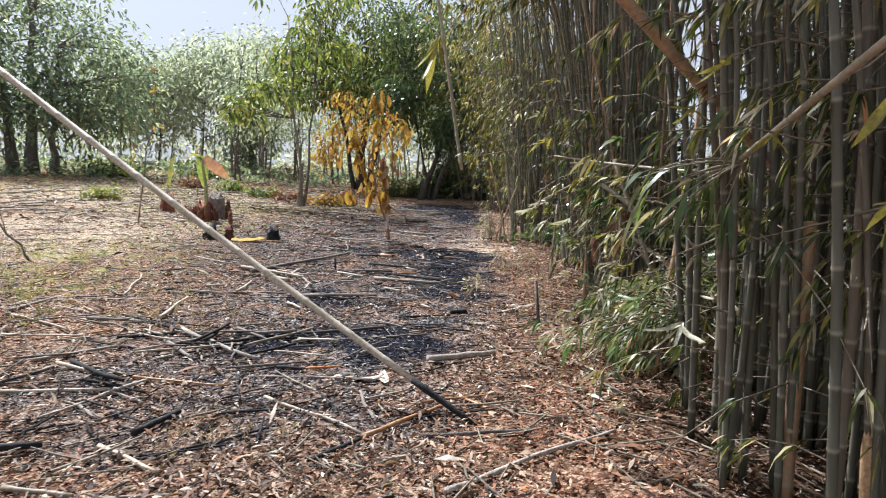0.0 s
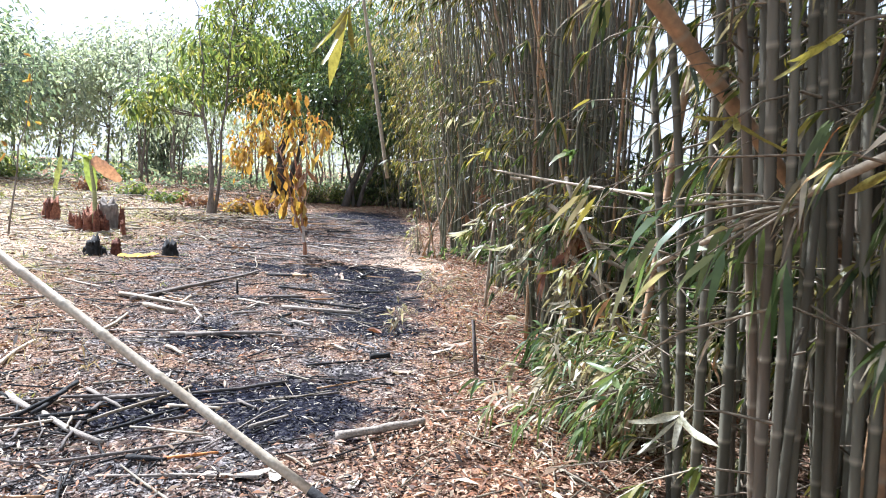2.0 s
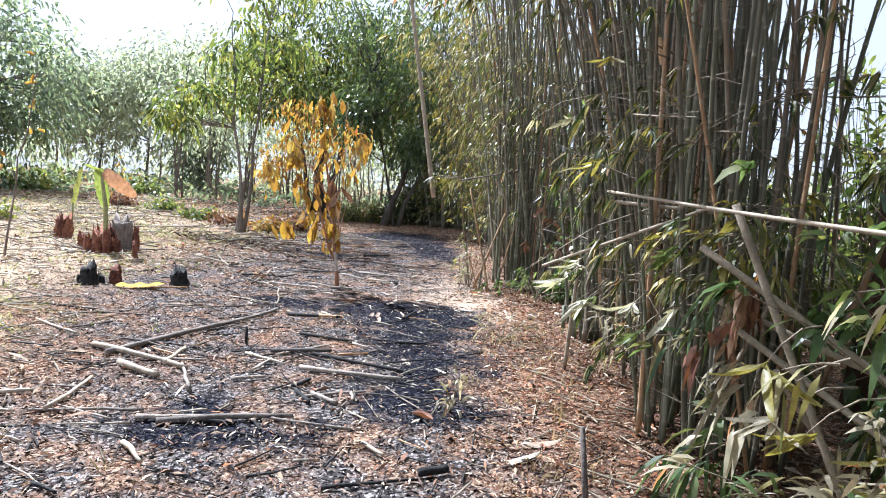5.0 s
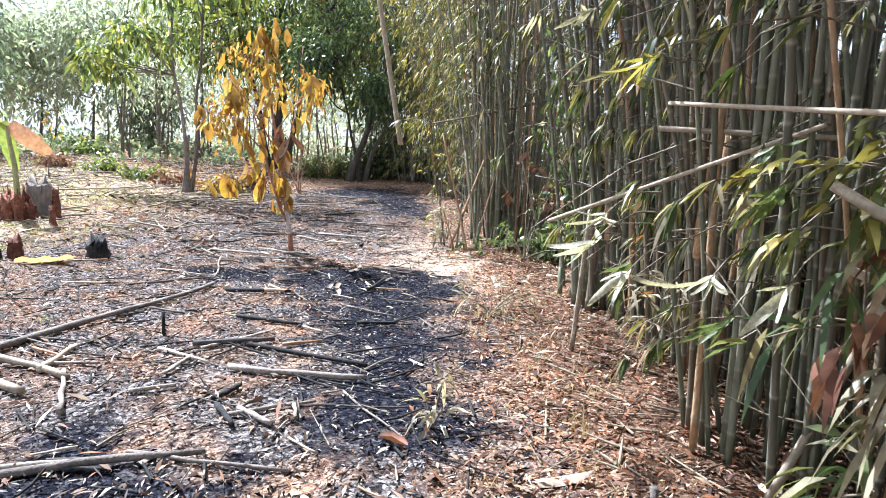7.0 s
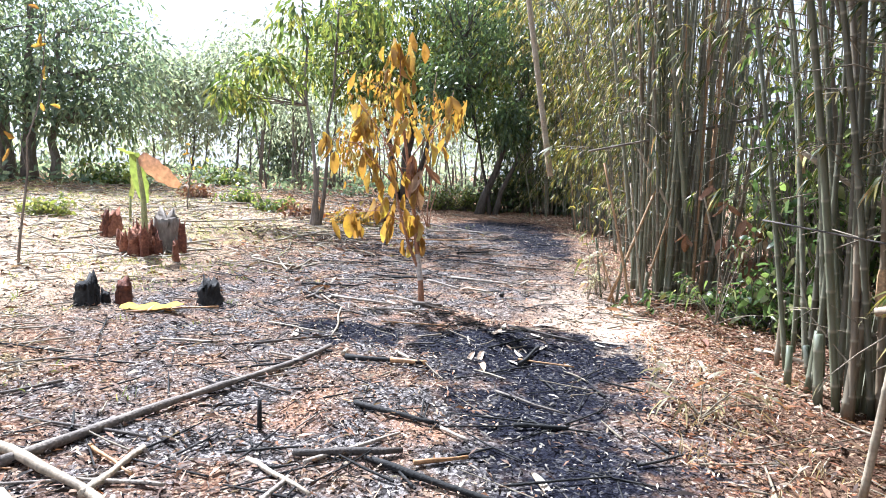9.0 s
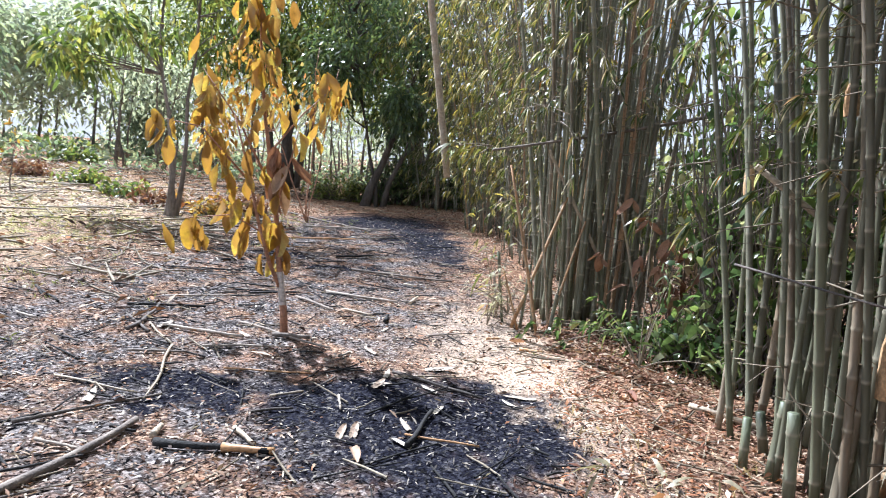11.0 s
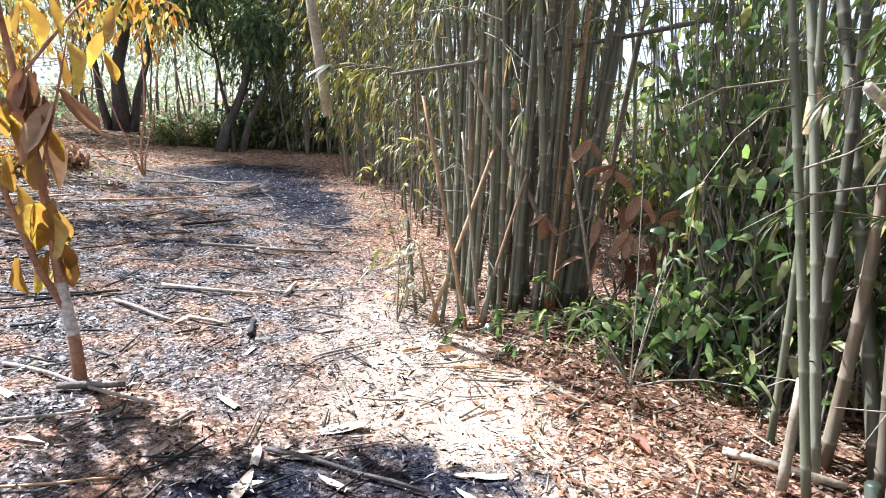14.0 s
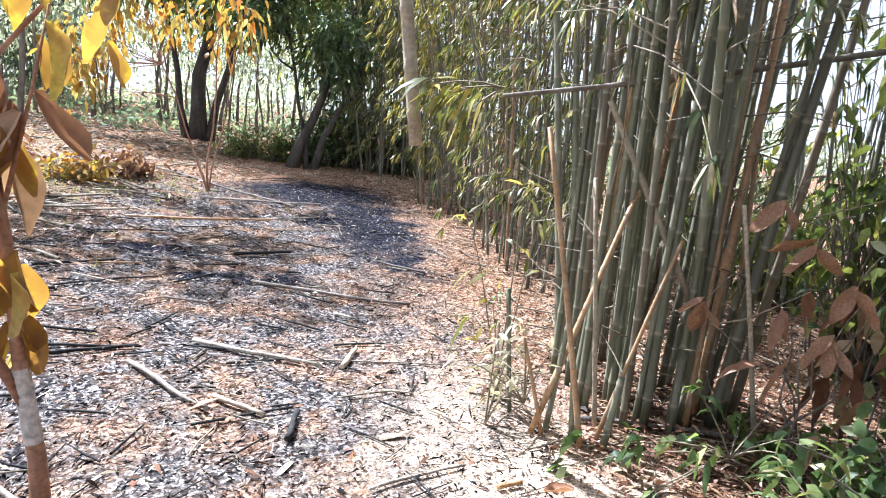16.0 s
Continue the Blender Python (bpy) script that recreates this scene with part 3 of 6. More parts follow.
        tagged(part("foliage", tri_mesh("foliage", v, t, (leaf,)), base, "narrow drooping leaves, olive, yellow and dry"), kind="stuff")
    for i in range(sheaths):
        m, line_, length, ob = spots[int(r.integers(0, n))]
        z = r.uniform(0.15, 2.4)
        h = r.uniform(0.18, 0.42)
        pts = [np.array(m @ Vector(line_(z + h * f))) for f in (0, 0.3, 0.7, 1.0)]
        v, t = tube(pts, np.array((0.037, 0.038, 0.031, 0.010)) * size * r.uniform(0.95, 1.1), 7, False)
        back = np.array(m.inverted())
        v = np.array(v) @ back[:3, :3].T + back[:3, 3]
        part("culm_sheath", tri_mesh("culm_sheath", v, t, (SHEATH,), True), ob, "papery tan sheath")
    return base


OLIVE = "dense clump of grey-green bamboo culms with drooping olive leaves"
bamboo_clump(2.2, 3.25, 0.92, 1.25, 150, "dense clump of old bamboo culms, darkened as in shade, with tan sheaths", 11, 300, 0.2, 2.7, (-0.3, 0.25), 3.0, 0.35, sheaths=10, size=0.72, leaf_len=0.115, canopy=800, cane=OLD_SHADE_CULM, reach=(0.9, 3.2), bare=220)
# backing clump, added to close off the sky behind the front clump's gaps
bamboo_clump(3.7, 2.7, 0.7, 1.3, 70, "shaded dark bamboo behind the front clump", 24, 260, 0.2, 4.0, (-0.3, 0.2), 3.0, 0.2, sheaths=0, size=0.68, leaf_len=0.14, cane=OLD_SHADE_CULM)
bamboo_clump(1.98, 6.95, 0.45, 0.55, 66, "bamboo clump with dead leaning canes at its foot", 12, 75, 0.5, 3.0, (-0.2, -0.2), 3.5, 0.1, sheaths=8, size=0.64, leaf_len=0.12, canopy=60, dead=0.16, wild=5.5, bare=110)
bamboo_clump(3.1, 5.3, 0.5, 0.6, 34, "shaded bamboo thicket behind the leaning canes", 23, 260, 0.3, 3.0, (-0.2, -0.2), 6.0, 0.2, sheaths=2, size=0.62, leaf_len=0.15, canopy=100, cane=OLD_SHADE_CULM)
bamboo_clump(2.22, 8.15, 0.36, 0.55, 66, "small group of bamboo culms between two clumps", 20, 60, 0.6, 2.8, (-0.2, -0.1), 3.0, 0.05, sheaths=3, size=0.58, leaf_len=0.13, canopy=120, dead=0.12, wild=5.0, bare=90)
bamboo_clump(2.45, 9.85, 0.6, 1.35, 88, "open row of slender grey-green bamboo culms beside the path", 13, 130, 1.3, 3.8, (-0.2, 0), 2.6, 0.05, sheaths=10, size=0.94, leaf_len=0.11, canopy=900, wild=4.6, dead=0.08, bare=220)
bamboo_clump(1.92, 13.55, 0.60, 0.60, 62, "tight clump of straight grey bamboo culms on litter", 14, 130, 2.2, 4.2, (-0.3, -0.15), 2.0, 0.0, sheaths=9, size=0.86, leaf_len=0.13, wild=5.0, upright=True, dead=0.08, bare=140)
bamboo_clump(2.55, 17.2, 0.85, 1.9, 75, OLIVE, 15, 1000, 0.9, 6.0, (-0.5, -0.2), 6.0, 0.3, size=0.66, leaf_len=0.125, dead=0.12, wild=5.0, bare=160)
bamboo_clump(2.4, 21.2, 0.9, 1.4, 60, "arching bamboo clump with yellowing leaves over the path", 16, 750, 0.9, 7.0, (-0.7, -0.3), 9.0, 0.6, YELLOW_SPRAY, size=0.66, leaf_len=0.17)
bamboo_clump(2.0, 26.0, 1.6, 1.0, 70, OLIVE, 17, 800, 0.2, 6.5, (-0.3, -0.6), 6.0, 0.3, size=0.8)
bamboo_clump(4.4, 15.5, 0.8, 3.2, 34, "thin bamboo standing behind the front clumps", 18, 160, 0.3, 4.5, (-0.4, 0), 4.0, size=0.8)
bamboo_clump(4.9, 8.6, 0.9, 2.0, 10, "thin bamboo standing behind the front clumps", 19, 40, 1.0, 4.5, (0, 0), 4.0, size=0.8)


# ---- trees ----
def wander(p, q, n, amp, r):
    p, q = np.array(p, float), np.array(q, float)
    pts = [p + (q - p) * f for f in np.linspace(0, 1, n)]
    for i in range(1, n - 1):
        pts[i] = pts[i] + r.normal(0, amp, 3) * np.array([1, 1, 0.4])
    return pts


def tree(x, y, label, seed, stems, crown, clusters, per, leaf_len, mat, bark=BARK, limb_r=0.03, sag=0.5, spread=0.45, broad=0.34, group="", z=None, loose=0.5):
    """stems: (foot dx, dy, top dx, dy, top z, foot radius); crown: ellipsoids (dx, dy, z, rx, ry, rz)."""
    r = np.random.default_rng(seed)
    base = thing("tree", x, y, label, "tree", group, z)
    tips = []
    for fx, fy, tx, ty, tz, rad in stems:
        pts = wander((fx, fy, -0.1), (tx, ty, tz), 8, 0.03 * tz / 3, r)
        v, t = tube(pts, np.linspace(rad, rad * 0.35, 8) * np.array([1.35, 1.1, 1, 1, 1, 1, 1, 1]), 8)
        part("trunk", tri_mesh("trunk", v, t, (bark,), True), base)
        tips += pts[3:]
    tips = np.array(tips)
    limbs, P = [], []
    for k in range(clusters):
        ex = crown[k % len(crown)]
        d = unit(r.normal(0, 1, 3)) * r.uniform(0.25, 1.0) ** loose
        c = np.array(ex[:3]) + d * np.array(ex[3:])
        if c[2] < 0.3:
            c[2] = 0.3 + r.uniform(0, 0.3)
        P.append(c)
        if k % 3 == 0:
            s = tips[np.argmin(np.linalg.norm(tips - c - np.array([0, 0, -0.6]), axis=1))]
            w = wander(s, c, 5, 0.06 * np.linalg.norm(c - s) / 2 + 0.01, r)
            limbs.append(tube(w, np.linspace(limb_r, limb_r * 0.2, 5), 5, False))
    if y < 26:
        for v, t in limbs:
            part("limb", tri_mesh("limb", v, t, (bark,), True), base)
    else:
        v, t = joined(limbs)
        tagged(part("branchwork", tri_mesh("branchwork", v, t, (bark,), True), base), kind="stuff")
    P = np.repeat(np.array(P), per, axis=0)
    off = r.normal(0, spread, P.shape)
    P = P + off
    D = unit(off) + r.normal(0, 0.45, P.shape) + np.array([0, 0, -sag])
    n = len(P)
    v, t = blades(P, D, leaf_len * r.uniform(0.6, 1.3, n), leaf_len * broad * r.uniform(0.8, 1.2, n), r.uniform(0.05, 0.5, n), r.uniform(-1.5, 1.5, n))
    tagged(part("crown", tri_mesh("crown", v, t, (mat,)), base), kind="stuff")
    return base


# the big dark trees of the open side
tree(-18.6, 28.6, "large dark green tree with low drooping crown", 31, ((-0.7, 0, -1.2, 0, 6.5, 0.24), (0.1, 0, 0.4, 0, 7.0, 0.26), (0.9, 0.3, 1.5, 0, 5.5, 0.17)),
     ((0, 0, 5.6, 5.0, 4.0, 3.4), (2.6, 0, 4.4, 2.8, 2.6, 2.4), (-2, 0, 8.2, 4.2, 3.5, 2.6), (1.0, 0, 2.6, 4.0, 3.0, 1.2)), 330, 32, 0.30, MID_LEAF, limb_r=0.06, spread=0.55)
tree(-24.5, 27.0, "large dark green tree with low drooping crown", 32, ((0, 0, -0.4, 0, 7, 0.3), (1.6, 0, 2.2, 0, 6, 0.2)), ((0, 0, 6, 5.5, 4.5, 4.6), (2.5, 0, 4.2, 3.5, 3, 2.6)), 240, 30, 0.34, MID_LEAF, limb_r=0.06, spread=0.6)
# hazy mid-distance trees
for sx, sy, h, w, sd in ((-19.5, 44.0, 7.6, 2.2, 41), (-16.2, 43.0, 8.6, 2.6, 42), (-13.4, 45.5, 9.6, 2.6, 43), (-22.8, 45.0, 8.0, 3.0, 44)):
    tree(sx, sy, "green tree in the distance, its leaves paled as by haze", sd, ((-0.3, 0, 0.1, 0, h * 0.7, 0.08), (0.5, 0, 0.8, 0, h * 0.6, 0.06)), ((0, 0, h * 0.55, w, w, h * 0.42), (0.4, 0, h * 0.75, w * 0.8, w, h * 0.25)), 170, 24, 0.36, FAR_LEAF, spread=0.5, group="distant trees")
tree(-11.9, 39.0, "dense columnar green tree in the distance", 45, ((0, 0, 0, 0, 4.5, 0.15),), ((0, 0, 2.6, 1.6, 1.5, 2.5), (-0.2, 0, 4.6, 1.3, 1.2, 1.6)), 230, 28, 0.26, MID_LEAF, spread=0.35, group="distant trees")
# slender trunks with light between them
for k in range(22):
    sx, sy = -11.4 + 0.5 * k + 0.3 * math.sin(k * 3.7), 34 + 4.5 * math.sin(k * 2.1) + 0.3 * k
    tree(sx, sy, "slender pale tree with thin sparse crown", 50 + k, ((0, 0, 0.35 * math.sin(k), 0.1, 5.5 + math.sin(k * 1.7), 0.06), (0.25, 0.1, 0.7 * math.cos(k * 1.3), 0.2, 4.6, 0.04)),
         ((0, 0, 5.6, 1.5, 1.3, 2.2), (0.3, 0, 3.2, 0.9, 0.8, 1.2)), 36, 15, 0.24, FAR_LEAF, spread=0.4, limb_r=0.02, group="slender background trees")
# forked tree by the brush
tree(-4.4, 19.3, "forked young tree with light green hanging leaves", 71, ((0, 0, 0.12, 0, 1.3, 0.085), (0.1, 0, -0.3, 0.1, 4.6, 0.05), (0.13, 0, 0.6, 0.1, 5.2, 0.045)),
     ((-0.9, 0, 3.2, 1.0, 0.8, 0.35), (0.1, 0, 4.7, 1.3, 1.1, 0.9), (1.2, 0.2, 4.3, 0.8, 0.8, 0.7), (-1.5, -0.3, 2.75, 0.5, 0.5, 0.25), (0.3, 0, 6.2, 1.7, 1.4, 1.0)), 92, 17, 0.23, MANGO_LEAF, limb_r=0.018, sag=0.9, spread=0.17, broad=0.3)
# tall mango-like crowns over the end of the path
tree(-3.9, 29.5, "tall leafy tree with dark trunk and mixed green crown", 72, ((0, 0, 0.2, 0, 6.5, 0.22), (0.3, 0, 1.6, 0, 7.5, 0.11), (-0.3, 0, -1.6, 0, 6.5, 0.10)),
     ((0, 0, 7.0, 3.2, 2.4, 2.6), (2.0, -0.5, 5.6, 2.4, 2, 2.0), (-2.0, 0, 5.4, 2.0, 2, 1.8), (0.6, -1, 4.2, 2.6, 1.5, 1.0)), 480, 28, 0.25, MANGO_LEAF, DARK_BARK, limb_r=0.05, sag=0.8, spread=0.32, broad=0.3)
tree(0.6, 31.0, "tall tree with loose green crown", 77, ((0, 0, 0.2, 0, 7.0, 0.24), (0.2, 0, -1.6, 0.2, 7.2, 0.13), (0.2, 0, 1.8, 0.2, 7.0, 0.12)),
     ((0, 0, 7.6, 3.2, 2.4, 3.0), (-1.8, -0.4, 5.2, 2.0, 1.6, 1.5), (1.8, -0.4, 4.6, 2.2, 1.6, 2.0), (0, -0.6, 3.2, 2.4, 1.4, 1.0)), 330, 26, 0.25, MANGO_LEAF, DARK_BARK, limb_r=0.05, sag=0.7, spread=0.34, broad=0.3)
tree(-1.0, 25.2, "leaning dark-barked tree with deep green crown", 73, ((0, 0, 1.5, 0.2, 4.6, 0.12), (0.5, 0, 2.4, 0.2, 5.6, 0.07), (0.35, 0, -0.7, 0.2, 5.2, 0.05)),
     ((0.2, -0.3, 4.4, 2.0, 1.4, 1.3), (-1.0, -0.3, 3.6, 1.0, 0.9, 0.9), (1.2, 0, 5.8, 1.8, 1.6, 1.4), (0.9, -0.4, 2.7, 0.7, 0.6, 0.6), (-0.3, -0.3, 6.6, 2.0, 1.5, 1.2)), 270, 25, 0.19, DARK_LEAF, DARK_BARK, limb_r=0.03, sag=0.7, spread=0.24, broad=0.33)
tree(3.52, 7.5, "thick reddish-brown tree trunk behind the bamboo", 74, ((0, 0, 0.05, 0, 6.5, 0.2),), ((0, 0, 6.5, 1.8, 1.6, 1.4),), 90, 24, 0.2, MANGO_LEAF, RED_BARK, 0.03)


def woods():
    """A ring of far woods, too many trees to count."""
    r = np.random.default_rng(5)
    P = []
    for k in range(260):
        a = r.uniform(0, 2 * np.pi)
        d = r.uniform(70, 105)
        c = np.array([d * math.sin(a), 12 + d * math.cos(a), 0.0])
        h, w = r.uniform(3.0, 8.0), r.uniform(2.2, 4.0)
        p = r.normal(0, 1, (130, 3)) * np.array([w * 0.55, w * 0.55, h * 0.24]) + c
        p[:, 2] = np.abs(p[:, 2] + h * 0.5) + 0.4
        P.append(p)
    P = np.concatenate(P)
    n = len(P)
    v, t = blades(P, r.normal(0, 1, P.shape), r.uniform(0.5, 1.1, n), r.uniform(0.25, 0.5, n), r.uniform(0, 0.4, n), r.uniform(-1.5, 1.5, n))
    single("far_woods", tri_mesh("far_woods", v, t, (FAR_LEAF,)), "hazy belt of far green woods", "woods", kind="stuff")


woods()


def undergrowth():
    """Low hazy brush under the far trees."""
    r = np.random.default_rng(6)
    n = 15000
    a, d = r.uniform(-0.95, 0.55, n), r.uniform(27, 60, n)
    x, y = d * np.sin(a), 3 + d * np.cos(a)
    p = np.stack([x, y, height(x, y) + np.abs(r.normal(0, 0.3, n)) * (0.4 + 0.9 * np.sin(x * 0.9) ** 2)], -1)
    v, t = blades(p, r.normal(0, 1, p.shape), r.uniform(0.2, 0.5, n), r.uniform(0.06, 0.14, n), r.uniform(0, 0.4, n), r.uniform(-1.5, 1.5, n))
    single("far_brush", tri_mesh("far_brush", v, t, (MID_LEAF,)), "low brush under the far trees, paled as by haze", "brush", kind="stuff")


undergrowth()


# ---- shrubs and weeds ----
def shrub(x, y, label, seed, ellipsoids, stems, leaves, leaf_len, mat, broad=0.36, sag=0.3, name="shrub"):
    r = np.random.default_rng(seed)
    base = thing(name, x, y, label, "shrub")
    sticks_, P = [], []
    for k in range(stems):
        ex = ellipsoids[k % len(ellipsoids)]
        c = np.array(ex[:3]) + unit(r.normal(0, 1, 3)) * r.uniform(0.4, 1.0) * np.array(ex[3:])
        c[2] = max(c[2], 0.12)
        foot = np.array([ex[0] * 0.6 + r.normal(0, 0.12), ex[1] * 0.6 + r.normal(0, 0.12), -0.02])
        w = wander(foot, c, 5, 0.05, r)
        sticks_.append(tube(w, (0.011, 0.009, 0.007, 0.005, 0.002), 4, False))
        P += [w[2 + int(r.integers(0, 3))] + r.normal(0, 0.09, 3) for _ in range(leaves)]
    v, t = joined(sticks_)
    tagged(part("stemwork", tri_mesh("stemwork", v, t, (BARK,)), base), kind="stuff")
    P = np.array(P)
    P[:, 2] = np.maximum(P[:, 2], 0.05)
    n = len(P)
    D = r.normal(0, 1, P.shape) + np.array([0, 0, -sag])
    v, t = blades(P, D, leaf_len * r.uniform(0.6, 1.25, n), leaf_len * broad * r.uniform(0.8, 1.2, n), r.uniform(0.05, 0.5, n), r.uniform(-1.3, 1.3, n))
    tagged(part("foliage", tri_mesh("foliage", v, t, (mat,)), base), kind="stuff")
    return base


shrub(2.38, 12.1, "glossy dark green shrub under the bamboo", 81, ((0, 0, 0.32, 0.6, 0.45, 0.32), (0.35, -0.45, 0.4, 0.55, 0.5, 0.4)), 120, 8, 0.125, SHRUB_LEAF, 0.42)
shrub(2.68, 11.75, "tall green broad-leaved shrub between bamboo clumps", 82, ((0, 0, 1.0, 0.7, 0.7, 0.6), (0.1, 0.3, 1.8, 0.75, 0.8, 0.65), (-0.1, 0.2, 2.6, 0.75, 0.7, 0.6), (0.1, -0.5, 1.5, 0.6, 0.5, 0.9)), 250, 8, 0.125, SHRUB_LEAF, 0.42, 0.8)
shrub(3.35, 11.2, "tall green broad-leaved shrub beside the bamboo row", 90, ((0, 0, 0.9, 0.6, 0.7, 0.5), (0.1, 0, 1.8, 0.7, 0.7, 0.7), (0, 0, 2.7, 0.7, 0.7, 0.6)), 130, 8, 0.13, SHRUB_LEAF, 0.42, 0.8)
shrub(3.5, 12.7, "tall green leafy shrub with light through it", 89, ((0, 0, 1.0, 0.8, 0.8, 0.7), (0.1, 0.2, 2.3, 0.9, 0.8, 0.9)), 120, 8, 0.14, MANGO_LEAF, 0.4, 0.8)
shrub(3.9, 14.0, "tall green broad-leaved shrub behind the bamboo", 83, ((0, 0, 1.1, 0.9, 0.9, 0.8), (0, 0, 2.5, 0.9, 0.9, 0.8)), 110, 8, 0.16, MANGO_LEAF, 0.36, 0.8)
for k, (bx, by) in enumerate(((4.6, 10.3), (5.2, 12.4), (4.9, 16.2), (5.4, 6.4), (6.2, 9.0), (5.2, 19.2), (4.4, 22.4), (6.6, 14.6))):
    shrub(bx, by, "green leafy thicket behind the bamboo", 120 + k, ((0, 0, 0.7, 0.9, 1.1, 0.6), (0.2, 0.3, 1.4, 0.9, 1.0, 0.7)), 100, 8, 0.2, MANGO_LEAF, 0.32, 0.6)
for k, (bx, by) in enumerate(((4.3, 6.4), (5.0, 8.0), (5.6, 5.2), (5.6, 10.6))):
    shrub(bx, by, "tall leafy thicket in shade behind the bamboo", 140 + k, ((0, 0, 1.0, 0.9, 0.9, 0.8), (0.2, 0.2, 2.2, 0.9, 0.9, 0.8), (0, 0, 3.2, 0.8, 0.8, 0.6)), 150, 8, 0.19, MANGO_LEAF, 0.32, 0.6)
shrub(2.6, 12.75, "brown withered broad leaves hanging on a shrub", 84, ((-0.35, -0.1, 0.85, 0.3, 0.2, 0.3), (0.1, -0.2, 1.0, 0.3, 0.2, 0.3)), 12, 4, 0.2, DROOP_BROWN, 0.3, 2.2)
shrub(-2.1, 26.3, "pale green bushy weed at the path's end", 85, ((0, 0, 0.5, 0.9, 0.6, 0.5), (0.9, 0, 0.4, 0.5, 0.4, 0.4)), 110, 12, 0.22, MANGO_LEAF, 0.14)
shrub(-0.5, 26.5, "dark undergrowth below the trees", 86, ((0, 0, 0.7, 0.9, 0.6, 0.7), (1.4, 0, 0.9, 1.2, 0.6, 0.9), (2.6, -0.2, 0.8, 1.0, 0.6, 0.8), (0.8, 0.6, 1.8, 1.6, 0.6, 0.8)), 260, 13, 0.2, DARK_LEAF, 0.3)
shrub(3.0, 8.9, "green undergrowth behind the bamboo row", 87, ((0, 0, 0.7, 0.6, 1.0, 0.6), (0, 0.8, 1.1, 0.6, 0.8, 0.7)), 90, 8, 0.16, SHRUB_LEAF)
shrub(3.05, 10.3, "dark leafy undergrowth behind the bamboo row", 101, ((0, 0, 0.6, 0.5, 1.0, 0.55), (0, -0.4, 1.4, 0.5, 0.9, 0.6), (0, 0.3, 2.1, 0.5, 0.9, 0.5)), 130, 8, 0.15, DARK_LEAF)
shrub(2.95, 8.2, "dark leafy undergrowth behind the bamboo row", 102, ((0, 0, 0.6, 0.4, 0.7, 0.55), (0, 0.3, 1.5, 0.4, 0.6, 0.6)), 80, 8, 0.15, DARK_LEAF)
shrub(2.8, 6.1, "dark broad-leaved bush beside the dead canes", 90, ((0, 0, 0.6, 0.5, 0.5, 0.5), (0.2, 0, 1.2, 0.5, 0.5, 0.5)), 100, 8, 0.18, DARK_LEAF, 0.3, 0.7)
shrub(3.3, 5.0, "green undergrowth behind the bamboo clump", 88, ((0, 0, 0.6, 0.6, 0.8, 0.5), (0.3, 0.4, 1.3, 0.6, 0.7, 0.6), (0.2, -0.6, 2.0, 0.6, 0.8, 0.6)), 150, 8, 0.2, DARK_LEAF)
for bx, by, mat_, sd, lab in ((-6.3, 21.6, MANGO_LEAF, 91, "low green weeds on cut brush"), (-5.1, 20.6, DROOP_BROWN, 92, "low heap of withered brown weeds"), (-7.9, 23.2, MANGO_LEAF, 93, "low green weeds on cut brush"), (-3.4, 20.6, DROOP_BROWN, 94, "low heap of withered brown weeds"),
                              (-9.6, 24.0, DROOP_BROWN, 95, "low heap of withered brown weeds"), (-3.9, 19.9, AMBER, 96, "small yellowing weed by the forked tree"), (-14.8, 27.5, MANGO_LEAF, 97, "bright green bush under the far trees"), (-12.0, 30.5, MANGO_LEAF, 98, "bright green bush under the far trees"),
                              (-9.5, 17.5, GRASS, 99, "yellow-green tussock on open ground"), (-16.8, 33.0, MANGO_LEAF, 100, "bright green bush under the far trees")):
    w = 0.55 if by < 27 else 1.3
    shrub(bx, by, lab, sd, ((0, 0, 0.22 * w / 0.55, w, w * 0.8, 0.25 * w / 0.55), (0.6 * w, 0.2, 0.2, w * 0.7, w * 0.6, 0.22)), 46, 7, 0.17 * (w / 0.55) ** 0.6, mat_)


# ---- canes and sticks ----
def straight(a, b, bow=0.0):
    a, b = Vector(a), Vector(b)
    n = (b - a).length

    def f(s):
        k = s / n
        p = a.lerp(b, k)
        return (p.x, p.y, p.z + bow * math.sin(math.pi * k))
    return f, n


def cane(name, a, b, r0, r1, mat, label, category, bow=0.0, step=0.28, group=""):
    f, n = straight((0, 0, 0), tuple(Vector(b) - Vector(a)), bow)
    ob = single(name, jointed(name, f, n, r0, r1, step, (mat,), 8), label, category, group, at=a)
    return ob


# long pole slanting over the clearing, its foot burnt
pole = thing("leaning_pole", 0.22, 3.73, "long pale bamboo pole slanting up from burnt ground", "pole")
foot, top = Vector((0.22, 3.73, 0.0)), Vector((-4.0, 5.43, 2.44))
f_, n_ = straight((0, 0, 0), tuple(top - foot), -0.03)
part("shaft", jointed("shaft", lambda s: f_(s + 0.42), n_ - 0.42, 0.021, 0.027, 0.34, (DRY_CULM,), 8), pole)
v_, t_ = tube([f_(s) for s in (-0.02, 0.1, 0.22, 0.34, 0.43)], (0.012, 0.017, 0.019, 0.021, 0.0215), 8)
part("charred_tip", tri_mesh("charred_tip", v_, t_, (CHAR,), True), pole, "black burnt end")

